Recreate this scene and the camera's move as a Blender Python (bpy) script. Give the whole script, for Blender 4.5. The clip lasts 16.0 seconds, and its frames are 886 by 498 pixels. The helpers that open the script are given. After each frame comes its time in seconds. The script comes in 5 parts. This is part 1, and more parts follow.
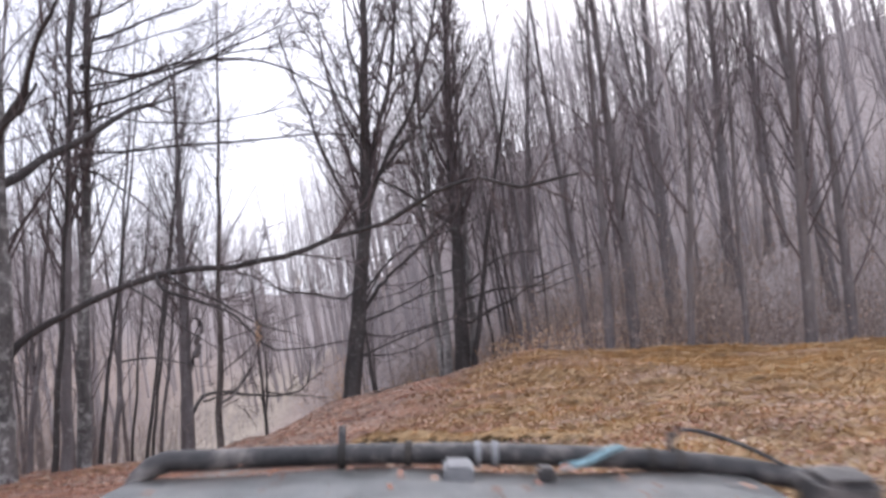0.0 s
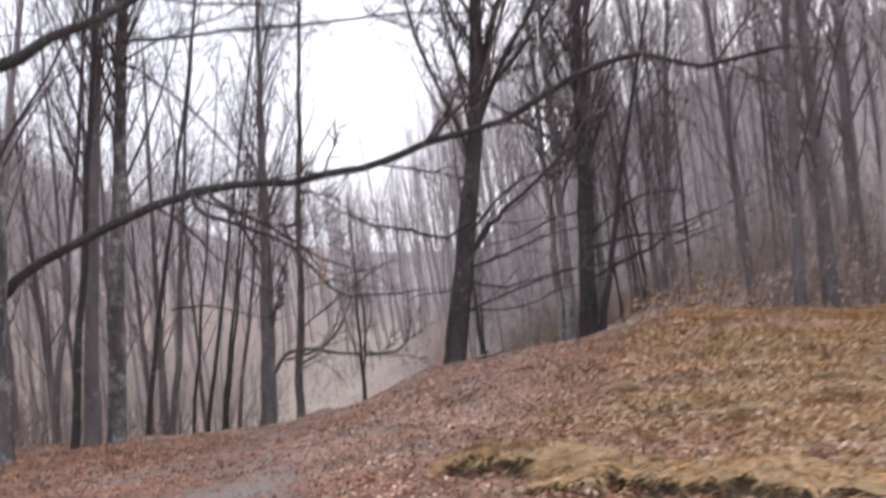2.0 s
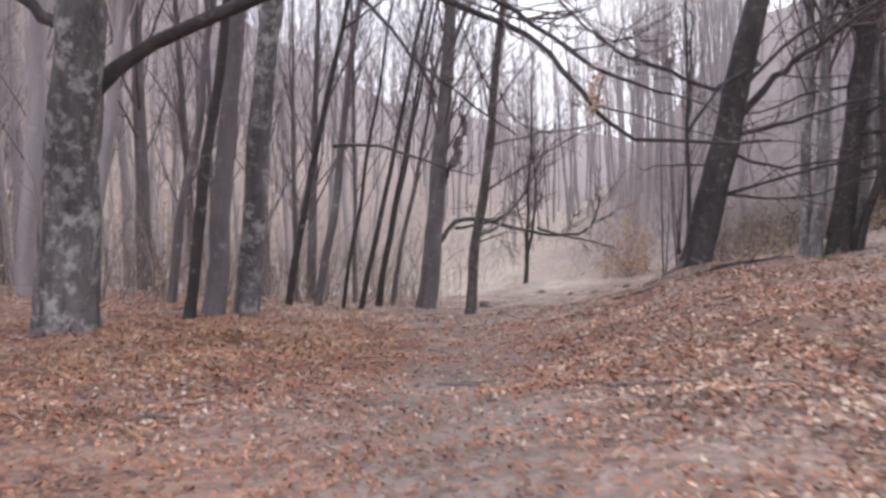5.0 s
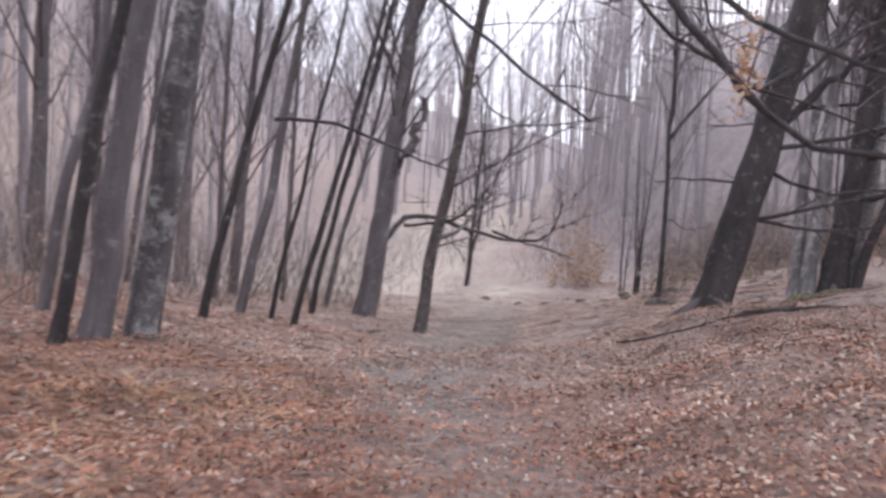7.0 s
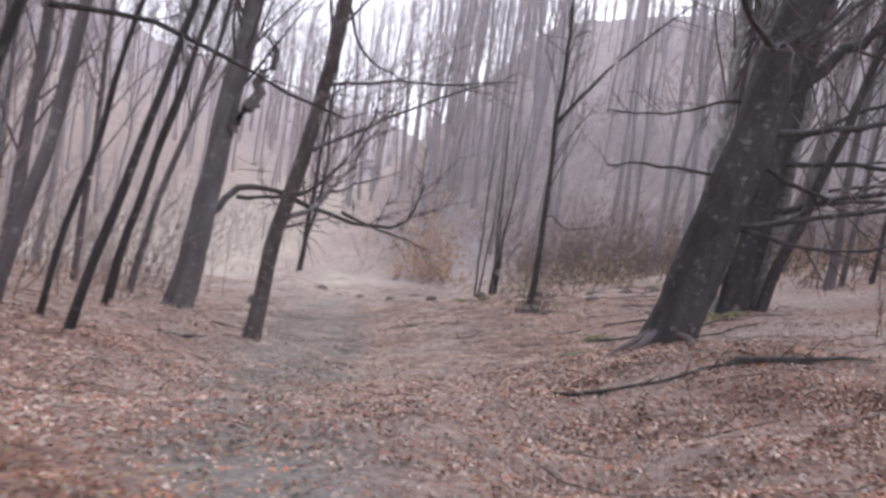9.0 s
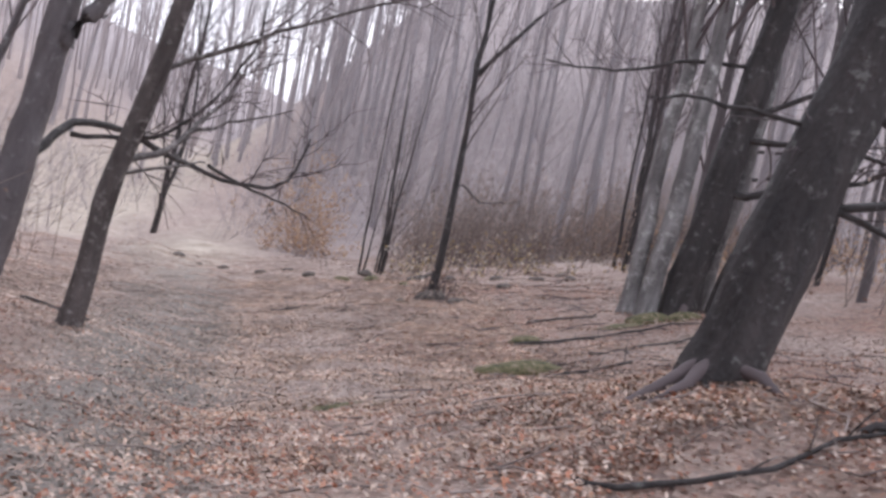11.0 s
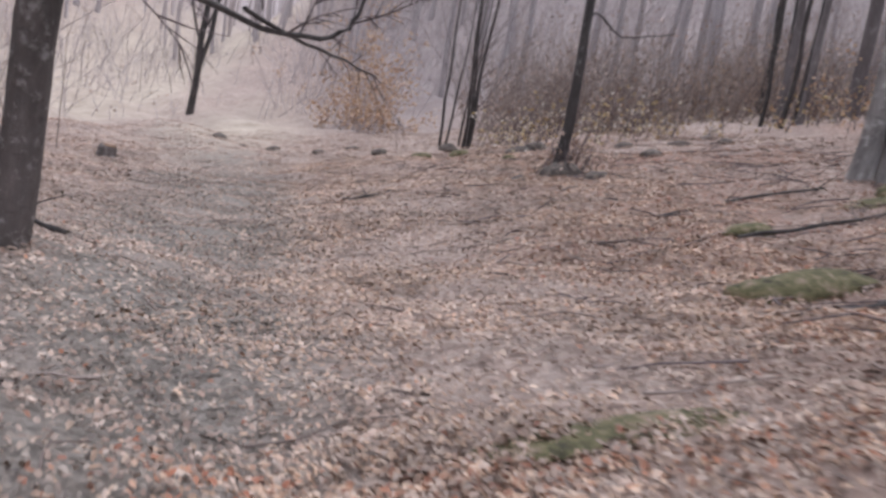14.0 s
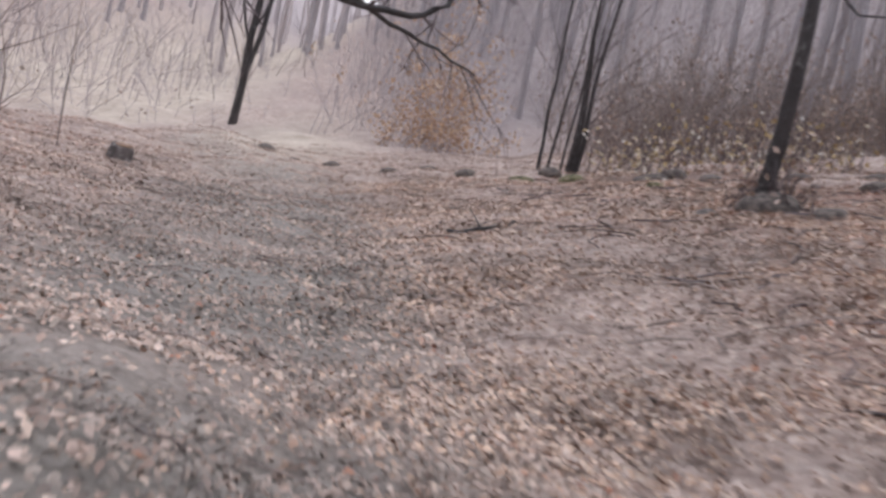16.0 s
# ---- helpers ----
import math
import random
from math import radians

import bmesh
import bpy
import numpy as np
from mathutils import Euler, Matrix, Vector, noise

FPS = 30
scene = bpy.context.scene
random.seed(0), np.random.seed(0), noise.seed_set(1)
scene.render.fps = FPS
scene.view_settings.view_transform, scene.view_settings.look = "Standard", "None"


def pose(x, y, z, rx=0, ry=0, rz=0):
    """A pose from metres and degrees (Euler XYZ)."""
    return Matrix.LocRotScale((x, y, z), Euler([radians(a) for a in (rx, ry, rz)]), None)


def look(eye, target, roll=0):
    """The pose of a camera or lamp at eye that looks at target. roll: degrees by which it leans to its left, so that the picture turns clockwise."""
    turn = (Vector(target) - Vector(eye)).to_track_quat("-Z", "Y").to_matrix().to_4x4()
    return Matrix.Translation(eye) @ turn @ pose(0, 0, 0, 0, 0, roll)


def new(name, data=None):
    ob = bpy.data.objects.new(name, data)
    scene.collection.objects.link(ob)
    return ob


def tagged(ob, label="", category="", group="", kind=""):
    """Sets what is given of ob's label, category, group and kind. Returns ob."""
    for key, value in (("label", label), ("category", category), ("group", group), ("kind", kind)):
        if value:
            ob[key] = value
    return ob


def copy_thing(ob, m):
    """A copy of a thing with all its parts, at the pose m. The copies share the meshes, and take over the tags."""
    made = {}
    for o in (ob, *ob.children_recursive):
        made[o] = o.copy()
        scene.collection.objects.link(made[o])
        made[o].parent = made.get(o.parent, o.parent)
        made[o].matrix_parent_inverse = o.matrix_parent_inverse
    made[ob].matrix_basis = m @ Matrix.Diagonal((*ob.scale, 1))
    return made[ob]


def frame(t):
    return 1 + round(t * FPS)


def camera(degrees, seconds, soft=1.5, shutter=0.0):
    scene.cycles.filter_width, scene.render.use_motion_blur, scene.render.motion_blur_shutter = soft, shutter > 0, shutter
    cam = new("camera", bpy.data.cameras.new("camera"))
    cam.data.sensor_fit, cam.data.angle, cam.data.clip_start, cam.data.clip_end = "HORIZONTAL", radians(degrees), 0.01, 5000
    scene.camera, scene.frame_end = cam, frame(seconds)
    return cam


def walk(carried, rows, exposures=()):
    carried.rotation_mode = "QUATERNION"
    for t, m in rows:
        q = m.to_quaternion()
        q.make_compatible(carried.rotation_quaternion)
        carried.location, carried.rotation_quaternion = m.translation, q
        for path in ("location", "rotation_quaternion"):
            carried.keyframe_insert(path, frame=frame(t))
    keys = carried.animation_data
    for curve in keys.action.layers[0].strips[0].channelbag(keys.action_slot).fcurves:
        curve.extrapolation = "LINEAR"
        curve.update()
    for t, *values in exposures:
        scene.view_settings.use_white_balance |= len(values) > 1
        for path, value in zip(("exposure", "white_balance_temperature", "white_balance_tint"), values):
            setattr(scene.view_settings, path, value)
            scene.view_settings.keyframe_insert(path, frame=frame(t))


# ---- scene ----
cam = camera(50.8, 16.0, soft=3.0, shutter=0.5)

# seconds, eye x y z, then yaw (to the left), pitch (up) and roll (leaning to the left), in degrees
ROWS = [
    (0, -0.000, 0.000, -0.001, 0.00, 4.53, -3.01),
    (0.5, -0.137, 1.644, -0.047, 0.51, 5.29, -3.33),
    (1, -0.259, 3.219, -0.101, 1.16, 5.86, -2.06),
    (1.5, -0.373, 4.721, -0.202, 3.48, 5.36, -3.48),
    (2, -0.543, 6.095, -0.305, 6.75, 2.37, -1.80),
    (2.5, -0.891, 7.269, -0.317, 8.15, -2.81, -2.21),
    (3, -1.291, 8.229, -0.400, 10.25, -4.58, 1.31),
    (3.5, -1.650, 9.071, -0.463, 11.81, -6.56, 1.65),
    (4, -2.009, 9.883, -0.542, 13.30, -5.96, 1.14),
    (4.5, -2.490, 10.718, -0.647, 14.58, -5.03, 3.33),
    (4.7, -2.684, 11.074, -0.707, 15.28, -5.29, 4.05),
    (6.8, -4.294, 14.435, -0.716, 12.16, -5.52, 9.87),
    (7, -4.425, 14.804, -0.746, 10.99, -5.54, 9.65),
    (7.5, -4.762, 15.793, -0.871, 7.52, -4.57, 11.05),
    (8, -5.095, 16.820, -0.959, 5.88, -4.79, 11.56),
    (8.5, -5.394, 17.904, -1.060, 3.44, -4.49, 12.91),
    (9, -5.644, 19.009, -1.157, 0.21, -4.28, 14.89),
    (9.5, -5.826, 20.097, -1.253, -2.25, -5.05, 14.86),
    (10, -5.929, 21.182, -1.308, -4.74, -4.62, 16.45),
    (10.2, -5.958, 21.608, -1.334, -5.67, -4.06, 18.53),
    (12.3, -6.249, 24.770, -2.196, -10.87, -2.55, 16.71),
    (12.5, -6.257, 25.141, -2.227, -10.56, -2.27, 16.84),
    (13, -6.287, 26.138, -2.332, -10.38, -4.09, 17.71),
    (13.5, -6.367, 27.124, -2.480, -10.00, -6.96, 18.38),
    (14, -6.436, 28.087, -2.618, -7.44, -11.25, 16.22),
    (14.5, -6.605, 29.098, -2.870, -6.26, -10.03, 18.86),
    (15, -6.726, 30.175, -3.114, -5.94, -10.86, 17.76),
    (15.5, -6.853, 31.252, -3.344, -6.05, -10.76, 17.68),
    (16, -7.028, 32.427, -3.561, -4.77, -9.90, 18.54),
]

# seconds, stops, kelvin, tint
EXPOSURES = [(0, 0.23, 5900, 14), (2, 0.15, 6050, 13), (3.5, 0.24, 6150, 12), (7, 0.44, 5850, 15), (10, 0.42, 5850, 15), (12.5, 0.50, 5950, 13), (16, 0.38, 5950, 13)]


def heading(x, y, z, yaw, pitch, roll):
    a, p = radians(yaw), radians(pitch)
    ahead = Vector((-math.sin(a) * math.cos(p), math.cos(a) * math.cos(p), math.sin(p)))
    return look((x, y, z), Vector((x, y, z)) + ahead, roll)


walk(cam, [(r[0], heading(*r[1:])) for r in ROWS], EXPOSURES)


# ---- world and light: a white, wet, overcast winter sky ----
world = bpy.data.worlds.new("overcast_sky")
scene.world = world
world.use_nodes = True
wn, wl = world.node_tree.nodes, world.node_tree.links
wn.clear()
sky = wn.new("ShaderNodeTexSky")
sky.sky_type, sky.sun_disc = "NISHITA", False
sky.sun_elevation, sky.sun_rotation = radians(38), radians(20)
sky.air_density, sky.dust_density, sky.ozone_density = 1.0, 6.0, 1.0
scale = wn.new("ShaderNodeVectorMath")
scale.operation = "SCALE"
scale.inputs["Scale"].default_value = 0.10
mix = wn.new("ShaderNodeMixRGB")
mix.inputs["Fac"].default_value = 0.82
mix.inputs["Color2"].default_value = (0.98, 0.965, 1.0, 1)
back = wn.new("ShaderNodeBackground")
back.inputs["Strength"].default_value = 1.35
wout = wn.new("ShaderNodeOutputWorld")
wl.new(sky.outputs["Color"], scale.inputs[0])
wl.new(scale.outputs["Vector"], mix.inputs["Color1"])
wl.new(mix.outputs["Color"], back.inputs["Color"])
wl.new(back.outputs["Background"], wout.inputs["Surface"])
sun_data = bpy.data.lights.new("sun", "SUN")
sun_data.energy, sun_data.angle, sun_data.color = 0.6, radians(25), (1.0, 0.97, 0.93)
sun = new("sun", sun_data)
sun.matrix_world = look((0, 0, 60), (-12, -34, 0))


# ---- materials ----
def material(name, rough=0.85, metal=0.0):
    m = bpy.data.materials.new(name)
    m.use_nodes = True
    n = m.node_tree.nodes
    shader = n["Principled BSDF"]
    shader.inputs["Roughness"].default_value = rough
    shader.inputs["Metallic"].default_value = metal
    return m, n, m.node_tree.links, shader


def ramp(n, l, source, stops, interpolation="LINEAR"):
    r = n.new("ShaderNodeValToRGB")
    r.color_ramp.interpolation = interpolation
    while len(r.color_ramp.elements) < len(stops):
        r.color_ramp.elements.new(0.5)
    for e, (at, c) in zip(r.color_ramp.elements, stops):
        e.position, e.color = at, (*c, 1)
    l.new(source, r.inputs["Fac"])
    return r.outputs["Color"]


def noise_node(n, l, size, detail=4.0, rough=0.55, stretch=(1, 1, 1), coords="Object"):
    tc, mp, tx = n.new("ShaderNodeTexCoord"), n.new("ShaderNodeMapping"), n.new("ShaderNodeTexNoise")
    mp.inputs["Scale"].default_value = stretch
    tx.inputs["Scale"].default_value, tx.inputs["Detail"].default_value, tx.inputs["Roughness"].default_value = size, detail, rough
    l.new(tc.outputs[coords], mp.inputs["Vector"])
    l.new(mp.outputs["Vector"], tx.inputs["Vector"])
    return tx.outputs["Fac"]


def blend(n, l, fac, a, b, kind="MIX"):
    x = n.new("ShaderNodeMixRGB")
    x.blend_type = kind
    for socket, v in (("Fac", fac), ("Color1", a), ("Color2", b)):
        if isinstance(v, (int, float)):
            x.inputs[socket].default_value = v
        elif isinstance(v, tuple):
            x.inputs[socket].default_value = (*v, 1)
        else:
            l.new(v, x.inputs[socket])
    return x.outputs["Color"]


def bump(n, l, shader, height, strength=0.5, distance=0.02):
    b = n.new("ShaderNodeBump")
    b.inputs["Strength"].default_value, b.inputs["Distance"].default_value = strength, distance
    l.new(height, b.inputs["Height"])
    l.new(b.outputs["Normal"], shader.inputs["Normal"])


def bark(name, dark, pale, lichen, amount=0.5, patch=5.5, rough=0.7):
    m, n, l, s = material(name, rough)
    streaks = noise_node(n, l, 2.2, 7, 0.65, (2.4, 2.4, 0.5))
    grain = noise_node(n, l, 24.0, 7, 0.7, (1.0, 1.0, 0.4))
    rings = noise_node(n, l, 5.0, 5, 0.6, (0.7, 0.7, 4.0))
    blots = noise_node(n, l, patch, 8, 0.75)
    wet = noise_node(n, l, 0.9, 6, 0.65, (1.6, 1.6, 0.6))
    base = ramp(n, l, streaks, [(0.32, dark), (0.66, pale)])
    base = blend(n, l, ramp(n, l, grain, [(0.36, (0, 0, 0)), (0.68, (0.75, 0.75, 0.75))]), base, blend(n, l, 0.5, dark, pale))
    base = blend(n, l, ramp(n, l, rings, [(0.60, (0, 0, 0)), (0.70, (0.6, 0.6, 0.6))]), base, dark)
    spots = ramp(n, l, blots, [(0.64 - 0.16 * amount, (0, 0, 0)), (0.72 - 0.14 * amount, (1, 1, 1))])
    base = blend(n, l, spots, base, lichen)
    base = blend(n, l, ramp(n, l, wet, [(0.40, (0.72, 0.72, 0.72)), (0.60, (0, 0, 0))]), base, blend(n, l, 0.72, base, dark))
    l.new(base, s.inputs["Base Color"])
    bump(n, l, s, blend(n, l, 0.45, blend(n, l, 0.5, grain, streaks), blots), 1.0, 0.09)
    return m


bark_grey = bark("bark_grey_beech", (0.10, 0.085, 0.085), (0.26, 0.235, 0.235), (0.36, 0.35, 0.34), 0.5)
bark_mottled = bark("bark_black_and_lichen", (0.022, 0.019, 0.019), (0.26, 0.24, 0.235), (0.46, 0.45, 0.43), 0.9, 4.2)
bark_blotched = bark("bark_pale_blotched", (0.06, 0.052, 0.05), (0.50, 0.475, 0.46), (0.62, 0.605, 0.575), 0.7, 3.2)
bark_dark = bark("bark_dark_wet", (0.016, 0.013, 0.013), (0.095, 0.080, 0.076), (0.22, 0.215, 0.20), 0.5, 8.0, 0.66)
bark_flaky = bark("bark_flaky", (0.035, 0.028, 0.026), (0.25, 0.215, 0.20), (0.44, 0.41, 0.39), 0.6, 9.0)
# bark of the slope wood, paled by distance haze put into its colour
bark_hazed = bark("bark_pale_with_haze", (0.33, 0.30, 0.305), (0.50, 0.465, 0.47), (0.58, 0.555, 0.56), 0.4)


def island_colours(name, stops, rough=0.8, drift=False):
    """A tone for each loose piece; with drift, pieces that lie near each other are also alike."""
    m, n, l, s = material(name, rough)
    g = n.new("ShaderNodeNewGeometry")
    tone = ramp(n, l, g.outputs["Random Per Island"], stops)
    if drift:
        average = tuple(sum(c[k] for _, c in stops) / len(stops) for k in range(3))
        tone = blend(n, l, 0.22, tone, average)
        broad = ramp(n, l, noise_node(n, l, 0.8, 6, 0.65), [(0.34, (0.70, 0.68, 0.67)), (0.66, (1.22, 1.18, 1.14))])
        near = ramp(n, l, noise_node(n, l, 5.0, 5, 0.65), [(0.34, (0.46, 0.45, 0.45)), (0.60, (1.2, 1.2, 1.19))])
        tone = blend(n, l, 1.0, blend(n, l, 1.0, tone, broad, "MULTIPLY"), near, "MULTIPLY")
    l.new(tone, s.inputs["Base Color"])
    return m


leaf_mat = island_colours("dead_beech_leaves", [
    (0.0, (0.16, 0.06, 0.036)), (0.22, (0.33, 0.125, 0.07)), (0.45, (0.42, 0.18, 0.10)), (0.62, (0.46, 0.24, 0.145)), (0.80, (0.30, 0.14, 0.09)),
    (0.92, (0.56, 0.38, 0.26)), (1.0, (0.13, 0.06, 0.043))], 0.6, True)
old_leaf_mat = island_colours("faded_leaves", [
    (0.0, (0.17, 0.125, 0.105)), (0.20, (0.36, 0.255, 0.205)), (0.38, (0.50, 0.38, 0.315)), (0.58, (0.56, 0.445, 0.38)), (0.76, (0.52, 0.415, 0.33)), (0.88, (0.63, 0.53, 0.465)), (0.96, (0.44, 0.28, 0.205)), (1.0, (0.28, 0.20, 0.165))], 0.6, True)
ochre_leaf_mat = island_colours("tan_ochre_leaves", [(0.0, (0.30, 0.185, 0.125)), (0.3, (0.53, 0.365, 0.26)), (0.6, (0.63, 0.465, 0.35)), (0.85, (0.69, 0.56, 0.45)), (1.0, (0.45, 0.255, 0.17))], 0.65, True)
wet_leaf_mat = island_colours("wet_trodden_leaves", [(0.0, (0.13, 0.105, 0.09)), (0.4, (0.23, 0.195, 0.165)), (0.7, (0.33, 0.285, 0.245)), (0.9, (0.36, 0.24, 0.18)), (1.0, (0.44, 0.38, 0.335))], 0.55, True)
orange_leaf_mat = island_colours("withered_orange_leaves", [(0.0, (0.42, 0.25, 0.14)), (0.5, (0.55, 0.36, 0.22)), (1.0, (0.60, 0.46, 0.32))], 0.7)
pale_leaf_mat = island_colours("yellowed_bleached_leaves", [(0.0, (0.44, 0.30, 0.13)), (0.35, (0.52, 0.40, 0.20)), (0.6, (0.62, 0.57, 0.50)), (1.0, (0.34, 0.20, 0.11))], 0.7)
straw_mat = island_colours("dry_grass_blades", [
    (0.0, (0.50, 0.32, 0.16)), (0.35, (0.62, 0.44, 0.235)), (0.65, (0.70, 0.54, 0.33)), (0.85, (0.42, 0.33, 0.15)), (1.0, (0.54, 0.29, 0.15))], 0.75, True)
twig_mat = island_colours("bare_twigs", [(0.0, (0.055, 0.04, 0.04)), (0.5, (0.11, 0.085, 0.085)), (1.0, (0.18, 0.145, 0.145))], 0.8)
brush_mat = island_colours("brown_brush", [(0.0, (0.13, 0.098, 0.085)), (0.5, (0.26, 0.208, 0.183)), (1.0, (0.39, 0.32, 0.285))], 0.85)
# a paler copy of the twig tones, with distance haze painted in
hazed_twig_mat = island_colours("bare_twigs_with_haze", [(0.0, (0.35, 0.31, 0.305)), (0.5, (0.45, 0.405, 0.40)), (1.0, (0.53, 0.48, 0.475))], 0.85)

def plain(name, tones, size, rough=0.85, strength=0.6):
    m, n, l, s = material(name, rough)
    f = noise_node(n, l, size, 7, 0.65)
    l.new(ramp(n, l, f, tones), s.inputs["Base Color"])
    bump(n, l, s, f, strength, 0.02)
    return m


moss_mat = plain("moss_on_stone", [(0.34, (0.035, 0.03, 0.02)), (0.46, (0.10, 0.095, 0.042)), (0.54, (0.16, 0.14, 0.07)), (0.62, (0.24, 0.185, 0.13)), (0.70, (0.36, 0.27, 0.21))], 12, 0.9, 1.0)
stone_mat = plain("dark_damp_stone", [(0.34, (0.035, 0.03, 0.027)), (0.5, (0.11, 0.09, 0.078)), (0.62, (0.20, 0.165, 0.14)), (0.74, (0.10, 0.095, 0.05))], 14, 0.9, 1.0)
sod_mat = plain("dark_mossy_sod", [(0.34, (0.07, 0.06, 0.04)), (0.50, (0.15, 0.125, 0.08)), (0.66, (0.27, 0.205, 0.13))], 16, 0.9, 1.0)
cut_mat = plain("weathered_cut_wood", [(0.3, (0.14, 0.08, 0.05)), (0.7, (0.30, 0.19, 0.12))], 20)

# forest floor: litter over soil; straw-coloured grass on the bank by the start
ground_mat, n, l, s = material("leaf_litter_ground", 0.85)
cells = n.new("ShaderNodeTexVoronoi")
cells.inputs["Scale"].default_value, cells.inputs["Randomness"].default_value = 11.0, 1.0
tc = n.new("ShaderNodeTexCoord")
l.new(tc.outputs["Object"], cells.inputs["Vector"])
sep = n.new("ShaderNodeSeparateColor")
l.new(cells.outputs["Color"], sep.inputs["Color"])
cells.inputs["Scale"].default_value = 17.0
fresh_tone = ramp(n, l, sep.outputs["Red"], [(0.0, (0.08, 0.035, 0.024)), (0.3, (0.22, 0.082, 0.045)), (0.6, (0.29, 0.13, 0.075)), (0.85, (0.32, 0.20, 0.135)), (1.0, (0.13, 0.075, 0.055))])
old_tone = ramp(n, l, sep.outputs["Red"], [(0.0, (0.27, 0.20, 0.17)), (0.3, (0.41, 0.31, 0.26)), (0.6, (0.52, 0.405, 0.345)), (0.85, (0.58, 0.475, 0.41)), (1.0, (0.34, 0.265, 0.225))])


def share_of(name):
    a = n.new("ShaderNodeAttribute")
    a.attribute_name = name
    return a.outputs["Fac"]


litter = blend(n, l, share_of("fresh"), old_tone, fresh_tone)
stain = ramp(n, l, noise_node(n, l, 0.7, 7, 0.65), [(0.36, (0, 0, 0)), (0.64, (1, 1, 1))])
litter = blend(n, l, stain, litter, blend(n, l, 0.55, litter, (0.31, 0.25, 0.22)))
straw = ramp(n, l, noise_node(n, l, 9.0, 6, 0.7), [(0.3, (0.33, 0.21, 0.10)), (0.5, (0.52, 0.36, 0.19)), (0.7, (0.64, 0.48, 0.28))])
damp = ramp(n, l, noise_node(n, l, 2.3, 8, 0.7), [(0.36, (0.30, 0.30, 0.30)), (0.54, (0, 0, 0))])
litter = blend(n, l, damp, litter, blend(n, l, 0.6, litter, (0.10, 0.08, 0.062)))
tone = blend(n, l, share_of("grass"), litter, straw)
tone = blend(n, l, share_of("mud"), tone, ramp(n, l, noise_node(n, l, 14.0, 6, 0.7), [(0.32, (0.12, 0.11, 0.095)), (0.5, (0.23, 0.21, 0.185)), (0.68, (0.33, 0.30, 0.27))]))
tone = blend(n, l, share_of("field"), tone, ramp(n, l, noise_node(n, l, 1.6, 10, 0.78), [(0.32, (0.33, 0.265, 0.205)), (0.5, (0.50, 0.425, 0.34)), (0.66, (0.62, 0.545, 0.455))]))
# far ground turns grey-mauve: leafless woods, and haze painted into the tone
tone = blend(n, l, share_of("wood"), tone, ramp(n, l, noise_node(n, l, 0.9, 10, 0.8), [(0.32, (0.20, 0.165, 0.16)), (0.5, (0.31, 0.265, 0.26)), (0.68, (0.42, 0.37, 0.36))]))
l.new(tone, s.inputs["Base Color"])
bump(n, l, s, blend(n, l, 0.6, cells.outputs["Distance"], noise_node(n, l, 6.0, 8, 0.7)), 0.8, 0.06)


# ---- the ground ----
PROFILE_Y = [-10, 5, 15, 25, 35, 45, 55, 75]
PROFILE_X = [0.5, -0.4, -4.5, -6.3, -7.0, -7.5, -8.5, -11.0]
PROFILE_U = [-12, -4, 0, 4, 12]
PROFILE_Z = [
    [-2.27, -1.28, -0.77, -0.23, 0.79], [-2.87, -2.08, -1.59, -1.10, -0.95], [-3.31, -2.58, -2.22, -1.50, -1.00], [-3.99, -3.36, -3.10, -1.55, -0.80],
    [-5.11, -4.80, -5.00, -3.63, -0.46], [-6.69, -6.19, -5.68, -4.14, -1.11], [-8.12, -6.81, -5.99, -4.97, -2.30], [-10.39, -8.17, -7.14, -6.20, -4.41]]
PZ = np.array(PROFILE_Z)


def track_x(y):
    return (np.interp(y - 3, PROFILE_Y, PROFILE_X) + np.interp(y, PROFILE_Y, PROFILE_X) + np.interp(y + 3, PROFILE_Y, PROFILE_X)) / 3


def profile(x, y):
    """Height of the land without its small bumps: a table across and along the track, and slopes that go on beyond it."""
    u = x - np.interp(y, PROFILE_Y, PROFILE_X)
    j = np.clip(np.interp(y, PROFILE_Y, range(8)), 0, 6.999)
    i = np.clip(np.interp(u, PROFILE_U, range(5)), 0, 3.999)
    j0, i0 = j.astype(int), i.astype(int)
    fj, fi = j - j0, i - i0
    z = (PZ[j0, i0] * (1 - fi) + PZ[j0, i0 + 1] * fi) * (1 - fj) + (PZ[j0 + 1, i0] * (1 - fi) + PZ[j0 + 1, i0 + 1] * fi) * fj
    z += (np.clip(u - 12, 0, 70) * 0.32 + np.clip(u - 82, 0, None) * 0.04) * np.clip((y - 23) / 10, 0.02, 1)
    z -= np.clip(-12 - u, 0, 25) * 0.16 - np.clip(-60 - u, 0, 250) * 0.10
    z += np.clip(y - 58, 0, 75) * np.interp(u, [-6, -2, 2, 6, 12], [0.06, 0.12, 0.18, 0.26, 0.34])
    z += np.clip((y - 56) / 24, 0, 1) * 0.40 * np.where(u < -8, -6 - np.maximum(u, -36), 0.125 * np.clip(-4 - u, 0, 4) ** 2)
    q = np.clip((-x - 0.42 * y - 8) / 42, 0, 1)
    z += 27 * q * q * (3 - 2 * q) * np.clip((y + 10) / 40, 0, 1)
    return z + np.clip(y - 133, 0, 300) * 0.05


